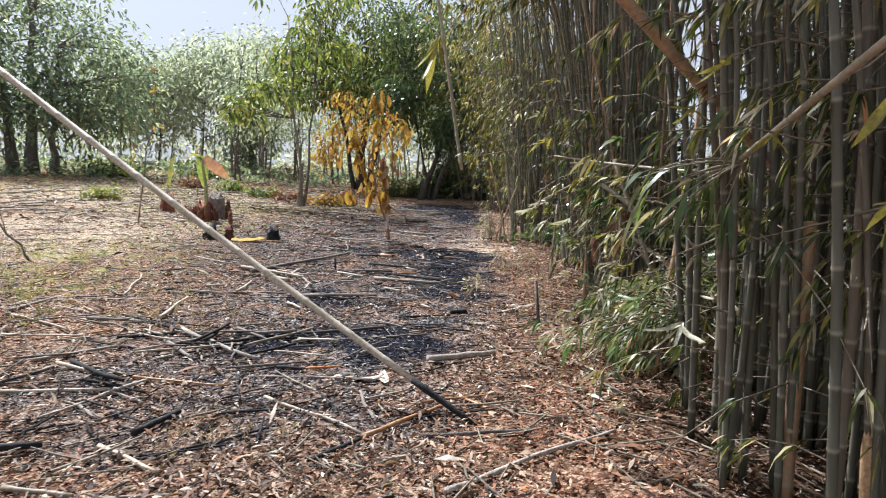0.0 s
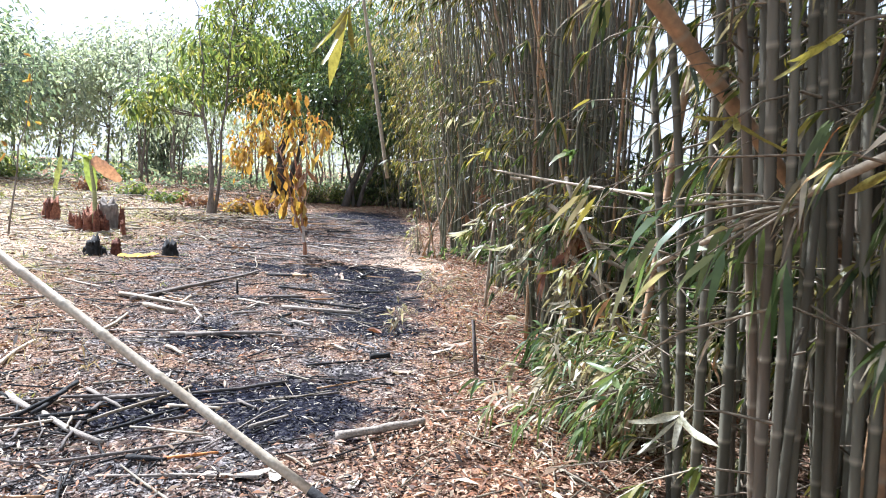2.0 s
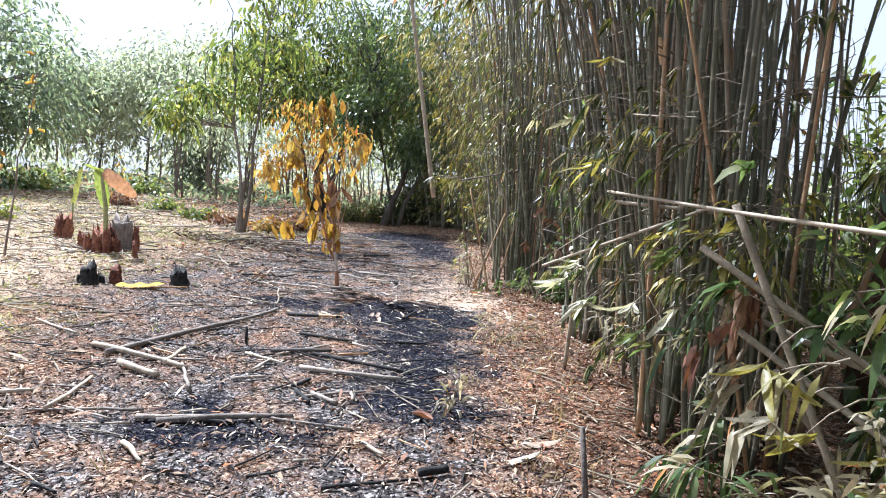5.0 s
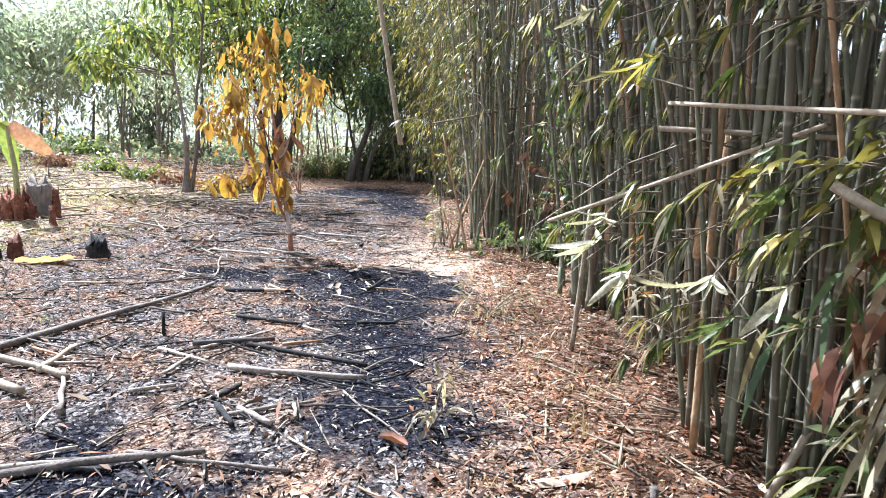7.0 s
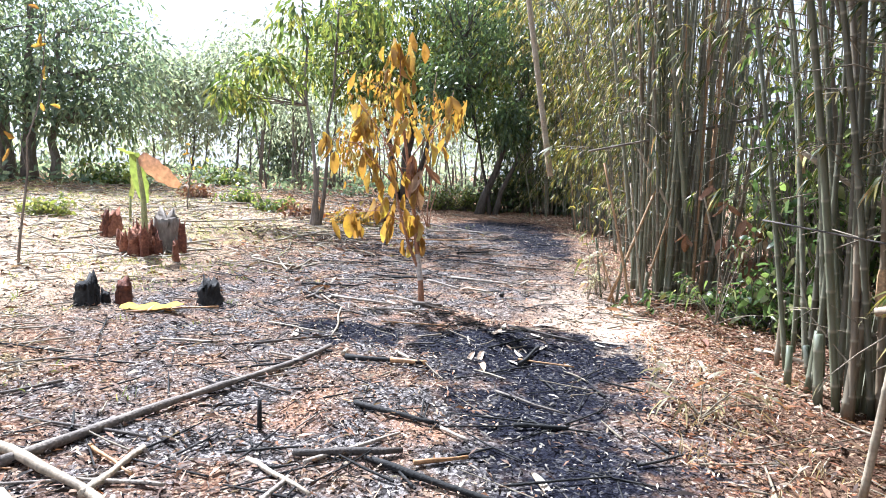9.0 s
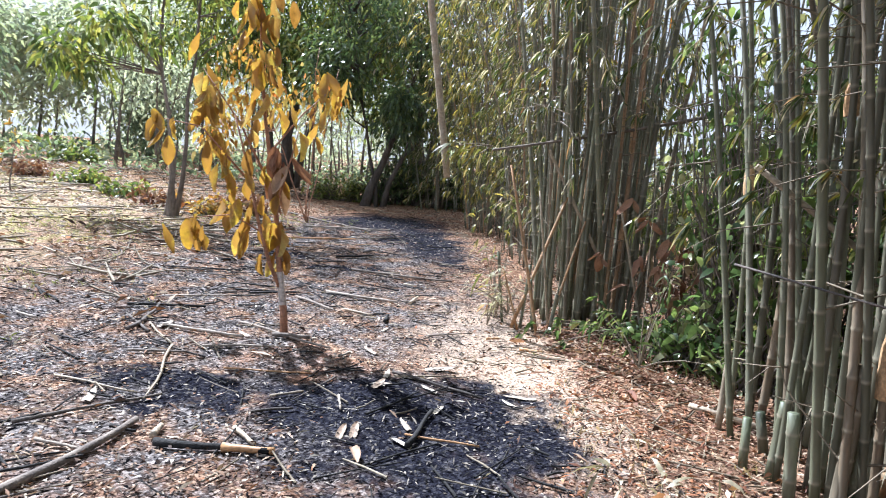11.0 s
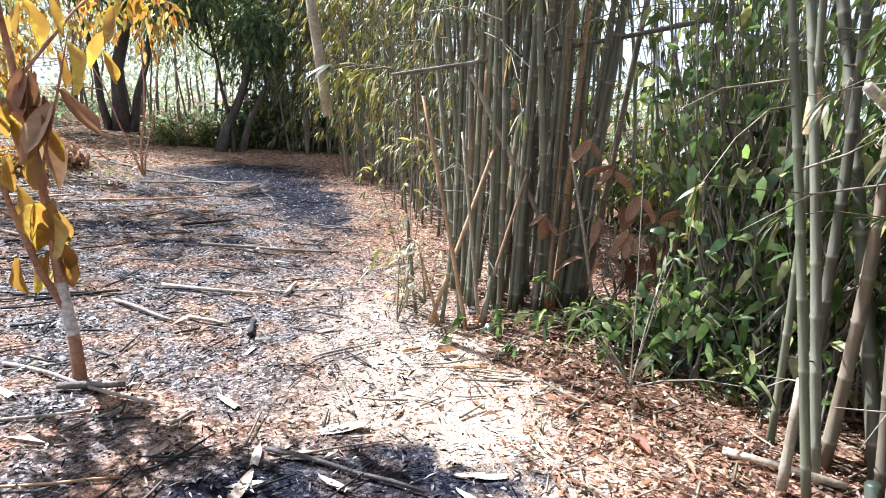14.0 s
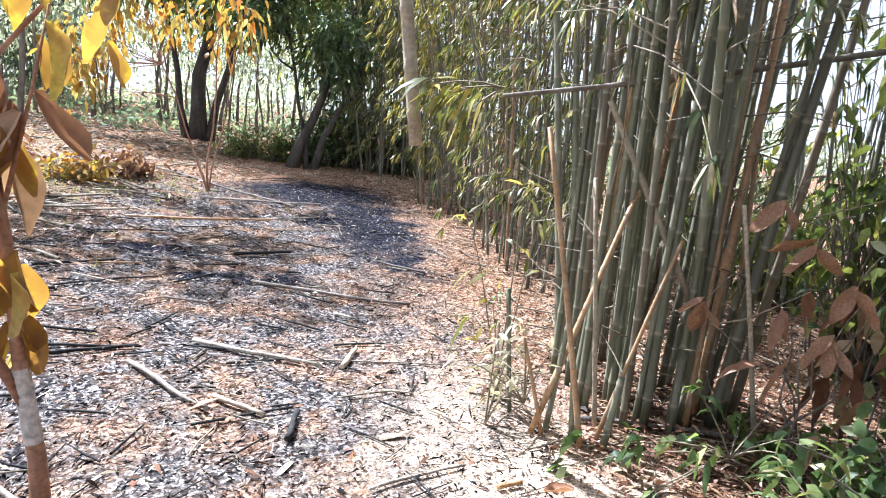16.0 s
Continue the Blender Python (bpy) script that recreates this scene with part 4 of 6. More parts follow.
cane("leaning_cane", (0.55, 3.22, 2.36), (1.95, 3.66, 1.22), 0.029, 0.025, BROWN_CULM, "snapped orange-brown bamboo cane leaning into the clump", "bamboo cane")
cane("leaning_cane", (1.30, 4.2, 1.06), (1.19, 1.35, 2.05), 0.012, 0.014, DRY_CULM, "thin grey-tan bamboo cane leaning out of the clump", "bamboo cane")
cane("leaning_cane", (1.06, 6.55, 1.555), (1.95, 4.1, 1.40), 0.007, 0.012, DRY_CULM, "bleached thin bamboo cane jutting level from the clump", "bamboo cane", -0.02)
cane("hanging_cane", (0.32, 13.46, 1.40), (-0.55, 13.5, 6.4), 0.036, 0.026, DRY_CULM, "pale broken bamboo cane hanging down over the path", "bamboo cane")
cane("leaning_cane", (0.75, 13.42, 1.71), (3.4, 12.95, 2.36), 0.012, 0.020, BARK, "thin dark cane lying across the clump's culms", "bamboo cane", -0.03)
cane("leaning_cane", (1.51, 4.63, -0.03), (1.79, 4.78, 2.29), 0.024, 0.020, BROWN_CULM, "orange-brown bamboo cane leaning at the clump edge", "bamboo cane")
for a, b, r in (((1.50, 6.0, 1.52), (1.98, 5.5, 0.0), 0.019), ((1.45, 6.2, 1.30), (2.35, 5.3, 0.55), 0.018), ((1.61, 6.3, 1.02), (2.35, 5.75, 0.70), 0.017), ((1.60, 6.15, 0.93), (2.2, 5.2, 0.40), 0.017), ((1.60, 6.55, 0.0), (2.05, 6.5, 1.05), 0.018), ((2.3, 5.9, 0.0), (1.75, 5.95, 0.75), 0.02)):
    cane("leaning_cane", a, b, r, r * 0.85, DRY_CULM, "dead greyish bamboo cane propped at the clump's foot", "bamboo cane", 0.0, 0.25, "dead canes at the clump's foot")
cane("leaning_cane", (1.93, 10.7, 1.66), (2.65, 10.55, 1.15), 0.020, 0.018, DRY_CULM, "broken tan bamboo cane wedged slantwise between culms", "bamboo cane")
cane("leaning_cane", (1.42, 9.9, 1.16), (1.85, 8.4, 1.08), 0.006, 0.004, GREY_STICK, "thin weathered bamboo side shoot", "bamboo cane")
cane("leaning_cane", (1.02, 7.9, 0.98), (1.62, 6.5, 1.50), 0.012, 0.009, DRY_CULM, "thin bleached cane jutting from the clump", "bamboo cane")
cane("leaning_cane", (1.36, 7.3, 1.50), (2.1, 6.7, 1.46), 0.013, 0.011, DRY_CULM, "thin bleached cane jutting from the clump", "bamboo cane")
cane("leaning_cane", (1.45, 8.45, 1.0), (1.42, 8.55, 0.0), 0.016, 0.018, DRY_CULM, "short dead bamboo stump beside the path", "bamboo cane")
cane("leaning_cane", (1.52, 13.25, 1.30), (1.02, 13.0, 0.0), 0.014, 0.018, BROWN_CULM, "thin brown bamboo cane leaning on the clump", "bamboo cane")
cane("leaning_cane", (1.85, 13.1, 0.75), (1.30, 13.3, 1.75), 0.02, 0.016, DRY_CULM, "broken bamboo cane leaning on the clump", "bamboo cane")
for x, y, h, r, tx in ((1.88, 9.60, 0.78, 0.033, 0.05), (1.84, 9.85, 0.45, 0.031, -0.03), (2.02, 9.35, 0.9, 0.034, 0.1), (1.88, 10.08, 0.42, 0.028, 0.04), (1.98, 9.72, 0.62, 0.036, 0.03), (2.12, 9.52, 0.5, 0.034, 0.12), (1.80, 10.2, 0.28, 0.026, 0.0), (2.05, 10.4, 0.24, 0.03, -0.05), (1.95, 10.75, 0.5, 0.022, 0.02), (1.12, 13.05, 0.62, 0.017, 0.05), (1.22, 12.92, 0.5, 0.015, -0.06), (0.98, 13.25, 0.7, 0.014, -0.1), (1.52, 2.93, 1.22, 0.033, 0.0), (1.36, 12.85, 0.38, 0.02, 0.05)):
    cane("bamboo_stub", (x, y, gz(x, y) - 0.02), (x + tx, y + 0.02, h), r, r * 0.9, BROWN_CULM if h > 1 else (CULM, DRY_CULM)[int(x * 100) % 2], "cut-off bamboo stub standing in litter", "bamboo stub", 0.0, 0.22, "cut bamboo stubs")


def stick(x0, y0, x1, y1, r=0.014, burnt=0, lift=0.0):
    """A stick or pole lying on the ground between two points."""
    r = r * 0.82
    rr = np.random.default_rng(int(abs(x0 * 970 + y0 * 31 + x1 * 7) * 10) % 99991)
    n = max(6, int(math.hypot(x1 - x0, y1 - y0) / 0.12))
    ks = np.linspace(0, 1, n)
    side = np.array([-(y1 - y0), x1 - x0]) * 0.045
    wob = np.sin(ks * 3.1 + rr.uniform(0, 6)) * rr.uniform(-1, 1) + 0.22 * np.sin(ks * rr.uniform(7, 13) + rr.uniform(0, 6))
    xs, ys = x0 + (x1 - x0) * ks + side[0] * wob, y0 + (y1 - y0) * ks + side[1] * wob
    hs = height(xs, ys)
    fitline = np.polyval(np.polyfit(ks, hs, 1), ks)
    zs = np.maximum(fitline, hs - 0.006) + r * 0.9 + 0.01 + lift * ks
    rad = r * (1.0 - 0.25 * ks) * rr.uniform(0.82, 1.18, n)
    c = np.array([x0, y0, float(zs[0])])
    v, t = tube(np.stack([xs, ys, zs], -1) - c, rad, 7)
    mat = (GREY_STICK, CHAR, DRY_CULM, ORANGE, BROWN_CULM)[burnt]
    name, lab = (("stick", "weathered grey stick lying on leaf litter"), ("charred_stick", "black charred stick lying on ashy ground"), ("bamboo_stick", "pale dry bamboo stick lying on the ground"), ("stick", "bright orange broken stick on the ash"), ("stick", "red-brown dry branch lying on litter"))[burnt]
    if r > 0.03:
        name, lab = "log", lab.replace("stick", "log")
    me = tri_mesh(name, v, t, (mat,), True)
    return single(name, me, lab, "stick" if r <= 0.03 else "log", "sticks strewn over the clearing", at=tuple(c))


stick(-2.57, 8.31, -1.65, 7.90, 0.03, 2)
stick(-0.83, 8.57, -0.01, 8.17, 0.02, 1)
stick(-1.60, 6.88, -0.90, 7.00, 0.022, 0)
stick(-2.71, 5.71, -2.01, 5.27, 0.02, 1)
stick(-2.07, 5.36, -1.29, 4.68, 0.024, 0)
stick(-2.08, 5.02, -1.71, 4.63, 0.02, 0)
stick(-2.42, 4.98, -2.08, 5.23, 0.018, 1)
stick(-2.39, 5.66, -2.52, 6.50, 0.02, 2)
stick(-3.04, 6.42, -3.46, 7.45, 0.018, 2)
stick(-2.48, 3.81, -1.93, 3.94, 0.016, 2)
stick(-0.99, 3.96, -0.37, 3.42, 0.014, 2)
stick(-0.57, 3.12, -0.36, 3.40, 0.016, 1)
stick(-0.36, 3.43, 0.04, 3.92, 0.017, 4)
stick(-0.15, 3.92, 0.39, 4.16, 0.012, 4)
stick(-0.07, 4.74, 0.43, 4.96, 0.035, 0)
stick(-1.17, 3.68, -0.82, 3.76, 0.012, 1)
stick(-1.53, 3.41, -1.38, 3.66, 0.025, 1)
stick(-1.61, 3.27, -1.21, 2.99, 0.014, 2)
stick(-2.2, 3.08, -1.86, 3.22, 0.024, 1)
stick(0.06, 2.92, 0.96, 3.60, 0.017, 0)
stick(-1.77, 2.81, -1.47, 2.81, 0.016, 2)
stick(-1.39, 2.80, -1.29, 2.94, 0.01, 0)
stick(-1.09, 4.53, -0.89, 4.50, 0.02, 1)
stick(-0.90, 4.53, -0.66, 4.59, 0.012, 3)
stick(-3.64, 5.52, -3.60, 6.20, 0.02, 0)
stick(-3.53, 5.44, -2.87, 5.12, 0.014, 2)
stick(-2.15, 4.06, -1.71, 3.96, 0.013, 1)
stick(-1.45, 4.79, -0.96, 5.24, 0.014, 1)
stick(-2.33, 8.15, -1.60, 10.46, 0.03, 0)
stick(-1.46, 6.82, -0.69, 7.04, 0.024, 0)
stick(-0.84, 8.13, -0.02, 7.93, 0.028, 0)
stick(-2.58, 7.18, -2.40, 7.24, 0.02, 2)
stick(-2.14, 6.93, -2.24, 7.60, 0.02, 2)
stick(-0.22, 6.62, -0.09, 6.48, 0.018, 2)
stick(-0.38, 6.12, 0.10, 6.19, 0.013, 1)
stick(0.10, 6.25, 0.25, 6.30, 0.035, 1)
stick(-1.52, 6.52, -1.32, 6.29, 0.018, 2)
stick(-1.16, 8.52, -0.66, 8.68, 0.026, 0)
stick(-0.59, 8.57, -0.33, 8.66, 0.016, 4)
stick(-1.85, 8.00, -1.88, 8.46, 0.024, 2)
stick(-2.19, 7.95, -1.79, 7.70, 0.035, 2)
stick(-1.04, 9.23, -0.51, 9.02, 0.02, 1)
stick(-1.18, 7.95, -1.11, 8.31, 0.018, 0)
stick(-0.81, 7.62, -0.71, 7.85, 0.02, 1)
stick(-0.76, 7.55, -0.64, 7.29, 0.02, 1)
stick(-0.65, 7.51, -0.45, 7.31, 0.02, 0)
stick(-1.36, 8.45, -0.97, 8.18, 0.016, 2)
stick(-1.48, 7.43, -1.73, 8.01, 0.02, 0)
stick(-1.26, 7.70, -1.04, 7.78, 0.016, 0)
stick(-2.02, 8.12, -1.59, 8.13, 0.014, 0)
stick(-0.49, 8.97, -0.35, 8.83, 0.014, 0)
stick(-0.11, 9.08, 0.19, 9.09, 0.018, 1)
stick(-0.69, 7.44, -0.34, 7.59, 0.016, 0)
stick(-0.38, 7.54, -0.34, 7.37, 0.014, 0)
stick(-1.33, 10.18, -0.74, 10.09, 0.026, 1)
stick(-0.98, 10.12, -0.72, 10.09, 0.028, 4)
stick(-1.36, 10.26, -1.38, 10.40, 0.024, 2)
stick(-0.95, 10.62, -0.72, 10.70, 0.012, 0)
stick(-0.89, 10.88, -0.69, 10.94, 0.012, 2)
stick(-0.99, 10.39, -0.83, 10.18, 0.016, 2)
stick(-2.01, 11.55, -1.63, 11.64, 0.014, 0)
stick(-2.23, 12.05, -2.27, 12.99, 0.022, 0)
stick(-2.11, 12.27, -1.80, 11.75, 0.012, 2)
stick(-1.77, 11.75, -1.60, 10.76, 0.012, 2)
stick(-2.02, 12.27, -1.34, 12.09, 0.018, 0)
stick(-1.49, 12.57, -0.62, 11.97, 0.014, 0)
stick(-0.05, 10.26, 0.11, 10.73, 0.02, 1)
stick(-0.70, 15.50, 0.64, 15.18, 0.020, 0)
stick(-1.82, 13.82, -1.14, 13.92, 0.014, 1)
stick(-0.88, 14.08, -0.08, 13.76, 0.022, 0)
stick(-2.54, 12.85, -1.90, 13.05, 0.018, 1)
stick(-1.15, 13.65, -0.60, 13.12, 0.018, 0)
stick(-2.41, 15.51, -1.90, 15.90, 0.016, 1)
stick(-0.62, 13.27, -0.34, 13.07, 0.02, 2)
stick(-0.21, 12.79, -0.18, 13.11, 0.02, 1)
stick(0.05, 13.74, 0.15, 14.06, 0.025, 2)
stick(-2.38, 17.75, -0.81, 18.39, 0.020, 4)
stick(-1.13, 12.23, -0.82, 12.22, 0.026, 0)
stick(-1.22, 14.24, -1.08, 14.59, 0.012, 1)
stick(-3.3, 22.4, -0.63, 19.60, 0.028, 0)
stick(-1.65, 13.69, -1.16, 13.92, 0.014, 1)
stick(-0.99, 16.48, -0.45, 16.68, 0.024, 1)
stick(1.90, 11.05, 2.25, 10.70, 0.03, 2)
stick(0.90, 16.2, 0.45, 16.6, 0.016, 0)
stick(-1.9, 19.6, -0.2, 20.1, 0.02, 0)
stick(-4.2, 20.2, -6.0, 21.6, 0.03, 0)
stick(-7.4, 21.5, -5.2, 22.1, 0.03, 2)
stick(-8.6, 22.4, -6.4, 23.6, 0.03, 0)
stick(-9.5, 20.1, -8.1, 21.2, 0.025, 2)
stick(1.35, 13.12, 2.2, 12.95, 0.02, 0)
stick(0.95, 12.2, 1.12, 12.1, 0.02, 4)
stick(0.70, 12.45, 0.82, 12.5, 0.015, 4)


rs = np.random.default_rng(77)
for _ in range(190):
    cx, cy = rs.uniform(-3.6, 0.4), 3.2 + 17 * rs.uniform() ** 1.35
    a, ln = rs.normal(0.1, 0.6) + (math.pi if rs.uniform() < 0.5 else 0), 0.14 + 0.75 * rs.uniform() ** 2
    dx, dy = 0.5 * ln * math.cos(a), 0.5 * ln * math.sin(a)
    stick(round(cx - dx, 2), round(cy - dy, 2), round(cx + dx, 2), round(cy + dy, 2), rs.uniform(0.006, 0.015), int(rs.choice([0, 0, 0, 0, 1, 2, 4])))


for _ in range(30):
    cx, cy, a, ln = rs.normal(-1.9, 0.5), rs.normal(5.1, 0.35), rs.normal(-0.35, 0.7), rs.uniform(0.2, 0.8)
    dx, dy = 0.5 * ln * math.cos(a), 0.5 * ln * math.sin(a)
    stick(round(cx - dx, 2), round(cy - dy, 2), round(cx + dx, 2), round(cy + dy, 2), rs.uniform(0.008, 0.02), int(rs.choice([0, 0, 1, 2])), rs.uniform(0, 0.05))


# ---- the scorched sapling ----
LEAVES = [leaf_mesh("leaf", 0.19 + 0.02 * (k % 4), 0.074 + 0.010 * (k % 3), (0.10, 0.30, -0.2, 0.4, 0.2, -0.15)[k % 6], (0.9, 1.4, 0.7, 1.1, 1.7, 1.0)[k % 6], SCORCHED, 9) for k in range(6)]
CRISP = [leaf_mesh("leaf", 0.22 + 0.04 * k, 0.09, 0.5 - 0.3 * k, 1.4, BROWN_LEAF) for k in range(3)]


def hang(parent, p, r, meshes, tilt=10, size=1.0):
    ob = part("leaf", meshes[int(r.integers(0, len(meshes)))], parent)
    s = size * r.uniform(0.75, 1.25)
    ob.matrix_local = Matrix.Translation(p) @ pose(0, 0, 0, r.normal(0, tilt), r.normal(0, tilt), r.uniform(0, 360)) @ Matrix.Diagonal((s, s, s, 1))


r_ = np.random.default_rng(3)
sap = thing("sapling", -1.05, 12.35, "scorched young tree with hanging yellow-brown leaves", "young tree")


BOUGHS = []


def bearer(parent, p):
    """The limb of a plant that is nearest to a point."""
    return min((float(np.min(np.linalg.norm(pts - np.array(p), axis=1))), k) for k, (owner, ob, pts) in enumerate(BOUGHS) if owner is parent)[1]


def branch(name, pts, r0, r1, parent, mat=PINK_BARK):
    v, t = tube(pts, np.linspace(r0, r1, len(pts)), 7)
    ob = part(name, tri_mesh(name, v, t, (mat,), True), parent)
    BOUGHS.append((parent, ob, np.array(pts)))
    return ob


branch("trunk", [(0, 0, -0.03), (-0.015, 0, 0.2), (-0.06, 0, 0.5), (-0.09, 0, 0.85), (-0.16, 0.02, 1.3), (-0.24, 0.03, 1.8), (-0.29, 0.02, 2.3), (-0.31, 0.02, 2.68)], 0.036, 0.006, sap)
v_, t_ = tube([(-0.024, 0, 0.26), (-0.045, 0, 0.40), (-0.065, 0, 0.54)], (0.0322, 0.0305, 0.0286), 9, False)
part("bark_patch", tri_mesh("bark_patch", v_, t_, (WHITE_BARK,), True), sap, "whitish bare patch of bark")
branch("stem", [(-0.03, 0, 0.36), (-0.14, -0.03, 0.6), (-0.24, -0.06, 0.95), (-0.33, -0.08, 1.35), (-0.45, -0.1, 1.8)], 0.022, 0.006, sap)
branch("branch", [(-0.15, 0.02, 1.2), (-0.45, 0.05, 1.75), (-0.75, 0.05, 2.15)], 0.012, 0.003, sap)
branch("branch", [(-0.3, -0.07, 1.25), (-0.7, -0.12, 1.68), (-1.0, -0.15, 1.72)], 0.010, 0.003, sap)
branch("branch", [(-0.2, 0.02, 1.5), (0.05, 0.08, 1.85), (0.3, 0.1, 2.1)], 0.010, 0.003, sap)
branch("branch", [(-0.09, -0.02, 0.8), (-0.45, -0.1, 1.0), (-0.80, -0.12, 0.95)], 0.008, 0.003, sap)
branch("branch", [(-0.12, 0.0, 1.05), (0.0, -0.05, 1.5), (0.06, -0.08, 1.75)], 0.009, 0.003, sap)
for c, s, n, kind in (((-0.31, 0.0, 2.62), (0.07, 0.07, 0.16), 22, 0), ((-0.24, 0, 2.3), (0.08, 0.08, 0.2), 16, 0), ((-0.72, 0.05, 2.1), (0.07, 0.08, 0.14), 18, 0), ((-0.62, 0.0, 1.75), (0.07, 0.08, 0.2), 18, 0),
                      ((-0.98, -0.15, 1.68), (0.06, 0.06, 0.07), 9, 0), ((-0.42, -0.08, 1.40), (0.12, 0.1, 0.16), 13, 0), ((0.29, 0.1, 2.05), (0.07, 0.06, 0.09), 11, 0), ((0.12, 0.08, 1.75), (0.09, 0.08, 0.12), 8, 0),
                      ((-0.35, -0.05, 1.05), (0.10, 0.08, 0.12), 14, 0), ((-0.10, -0.02, 1.0), (0.06, 0.06, 0.14), 12, 0), ((-0.80, -0.12, 0.93), (0.07, 0.05, 0.03), 6, 0), ((-0.70, -0.1, 0.95), (0.05, 0.05, 0.03), 3, 0),
                      ((-0.12, -0.04, 1.42), (0.05, 0.05, 0.1), 9, 1), ((-0.03, -0.05, 1.5), (0.03, 0.03, 0.08), 4, 1), ((-0.1, 0, 0.75), (0.06, 0.05, 0.08), 7, 0), ((-0.2, 0.02, 1.85), (0.12, 0.1, 0.15), 5, 0)):
    for _ in range(int(n * (0.8 if abs(c[0] + 0.25) < 0.2 else 0.6)) + 1):
        p = np.array(c) + r_.normal(0, 1, 3) * np.array(s)
        hang(BOUGHS[bearer(sap, p)][1], tuple(p), r_, CRISP if kind else LEAVES)

# a second, smaller-leaved amber tree behind it
tree(-2.0, 20.6, "small tree with amber and orange withered leaves", 75, ((0, 0, 0.1, 0, 3.6, 0.018), (0.03, 0, -1.3, 0.1, 3.3, 0.016), (0.02, 0, 0.5, 0.1, 3.2, 0.012)),
     ((-0.8, 0, 2.6, 0.6, 0.5, 0.6), (-1.7, 0, 2.4, 0.45, 0.4, 0.7), (0.2, 0, 2.6, 0.5, 0.4, 0.5), (-1.3, -0.1, 3.3, 0.6, 0.4, 0.5), (-1.9, 0, 1.6, 0.3, 0.3, 0.3)), 85, 8, 0.17, AMBER, PINK_BARK, 0.009, 1.4, 0.12, 0.4)
# thin bare saplings
for x, y, tx, tz, lab in ((-6.07, 12.8, 0.45, 3.0, "thin dark sapling with a few leaves"), (-5.0, 7.95, -0.75, 0.95, "bent dark twig rooted in the clearing"), (-7.9, 20.5, 0.1, 1.6, "thin dark sapling with a few leaves")):
    s = thing("thin_sapling", x, y, lab, "sapling")
    w = wander((0, 0, -0.03), (tx, 0.05, tz), 9, 0.03, np.random.default_rng(int(abs(x * 100))))
    branch("stem", w, 0.018, 0.004, s, BARK)
    branch("twig", [w[3], tuple(np.array(w[3]) + (-0.1, 0.05, 0.25)), tuple(np.array(w[3]) + (-0.12, 0.05, 0.5))], 0.009, 0.003, s, BARK)
    if "leaves" in lab:
        rr = np.random.default_rng(8)
        for k in range(9):
            hang(s, tuple(np.array(w[4 + k % 5]) + rr.normal(0, 0.08, 3)), rr, LEAVES, 40, 0.7)


# ---- banana shoot and stumps ----
def ragged_stump(name, x, y, rad, h, mat, label, seed, pieces=1, spread=0.0):
    r = np.random.default_rng(seed)
    base = thing(name, x, y, label, "tree stump")
    for k in range(pieces):
        cx, cy = (0, 0) if k == 0 else r.normal(0, spread, 2)
        rk, hk = rad * (1 if k == 0 else r.uniform(0.25, 0.55)), h * (1 if k == 0 else r.uniform(0.4, 1.1))
        sides, rows = 16, 7
        v, t = [], []
        for i in range(rows + 1):
            f = i / rows
            for j in range(sides):
                a = 2 * math.pi * j / sides
                rag = 1 + 0.16 * math.sin(3 * a + seed + k) + 0.08 * math.sin(7 * a + 2 * k) + r.normal(0, 0.11)
                top = hk * (0.9 + 0.2 * math.sin(a + k) + r.normal(0, 0.17)) if i == rows else hk * f
                rr = rk * rag * (1.18 - 0.32 * f)
                v.append((cx + rr * math.cos(a), cy + rr * math.sin(a), top - 0.03))
        for i in range(rows):
            for j in range(sides):
                a, b = i * sides + j, i * sides + (j + 1) % sides
                t += [(a, b, b + sides), (a, b + sides, a + sides)]
        k0 = len(v)
        v.append((cx, cy, hk * 0.8))
        t += [(rows * sides + j, rows * sides + (j + 1) % sides, k0) for j in range(sides)]
        part("stump" if k == 0 else "splinter", tri_mesh("stump", v, t, (mat,)), base)
    return base


ragged_stump("tree_stump", -3.07, 11.6, 0.10, 0.25, CHAR, "round black charred stump", 1, 7, 0.045)
ragged_stump("tree_stump", -3.98, 11.1, 0.085, 0.27, CHAR, "jagged black charred stump", 2, 9, 0.075)
ragged_stump("tree_stump", -3.72, 11.25, 0.065, 0.24, RED_ROT, "small burnt reddish-brown stump", 3, 2, 0.04)
ragged_stump("tree_stump", -5.30, 14.2, 0.14, 0.40, RED_ROT, "crumbling red-brown banana stump", 4, 30, 0.17)
ragged_stump("tree_stump", -6.75, 15.7, 0.15, 0.45, RED_ROT, "small crumbling red-brown stump", 5, 3, 0.1)
ragged_stump("tree_stump", -4.55, 13.7, 0.04, 0.3, RED_ROT, "thin dark stub of a cut stem", 6)
ragged_stump("tree_stump", -5.15, 14.55, 0.17, 0.62, BARK, "grey cut banana stem", 7)


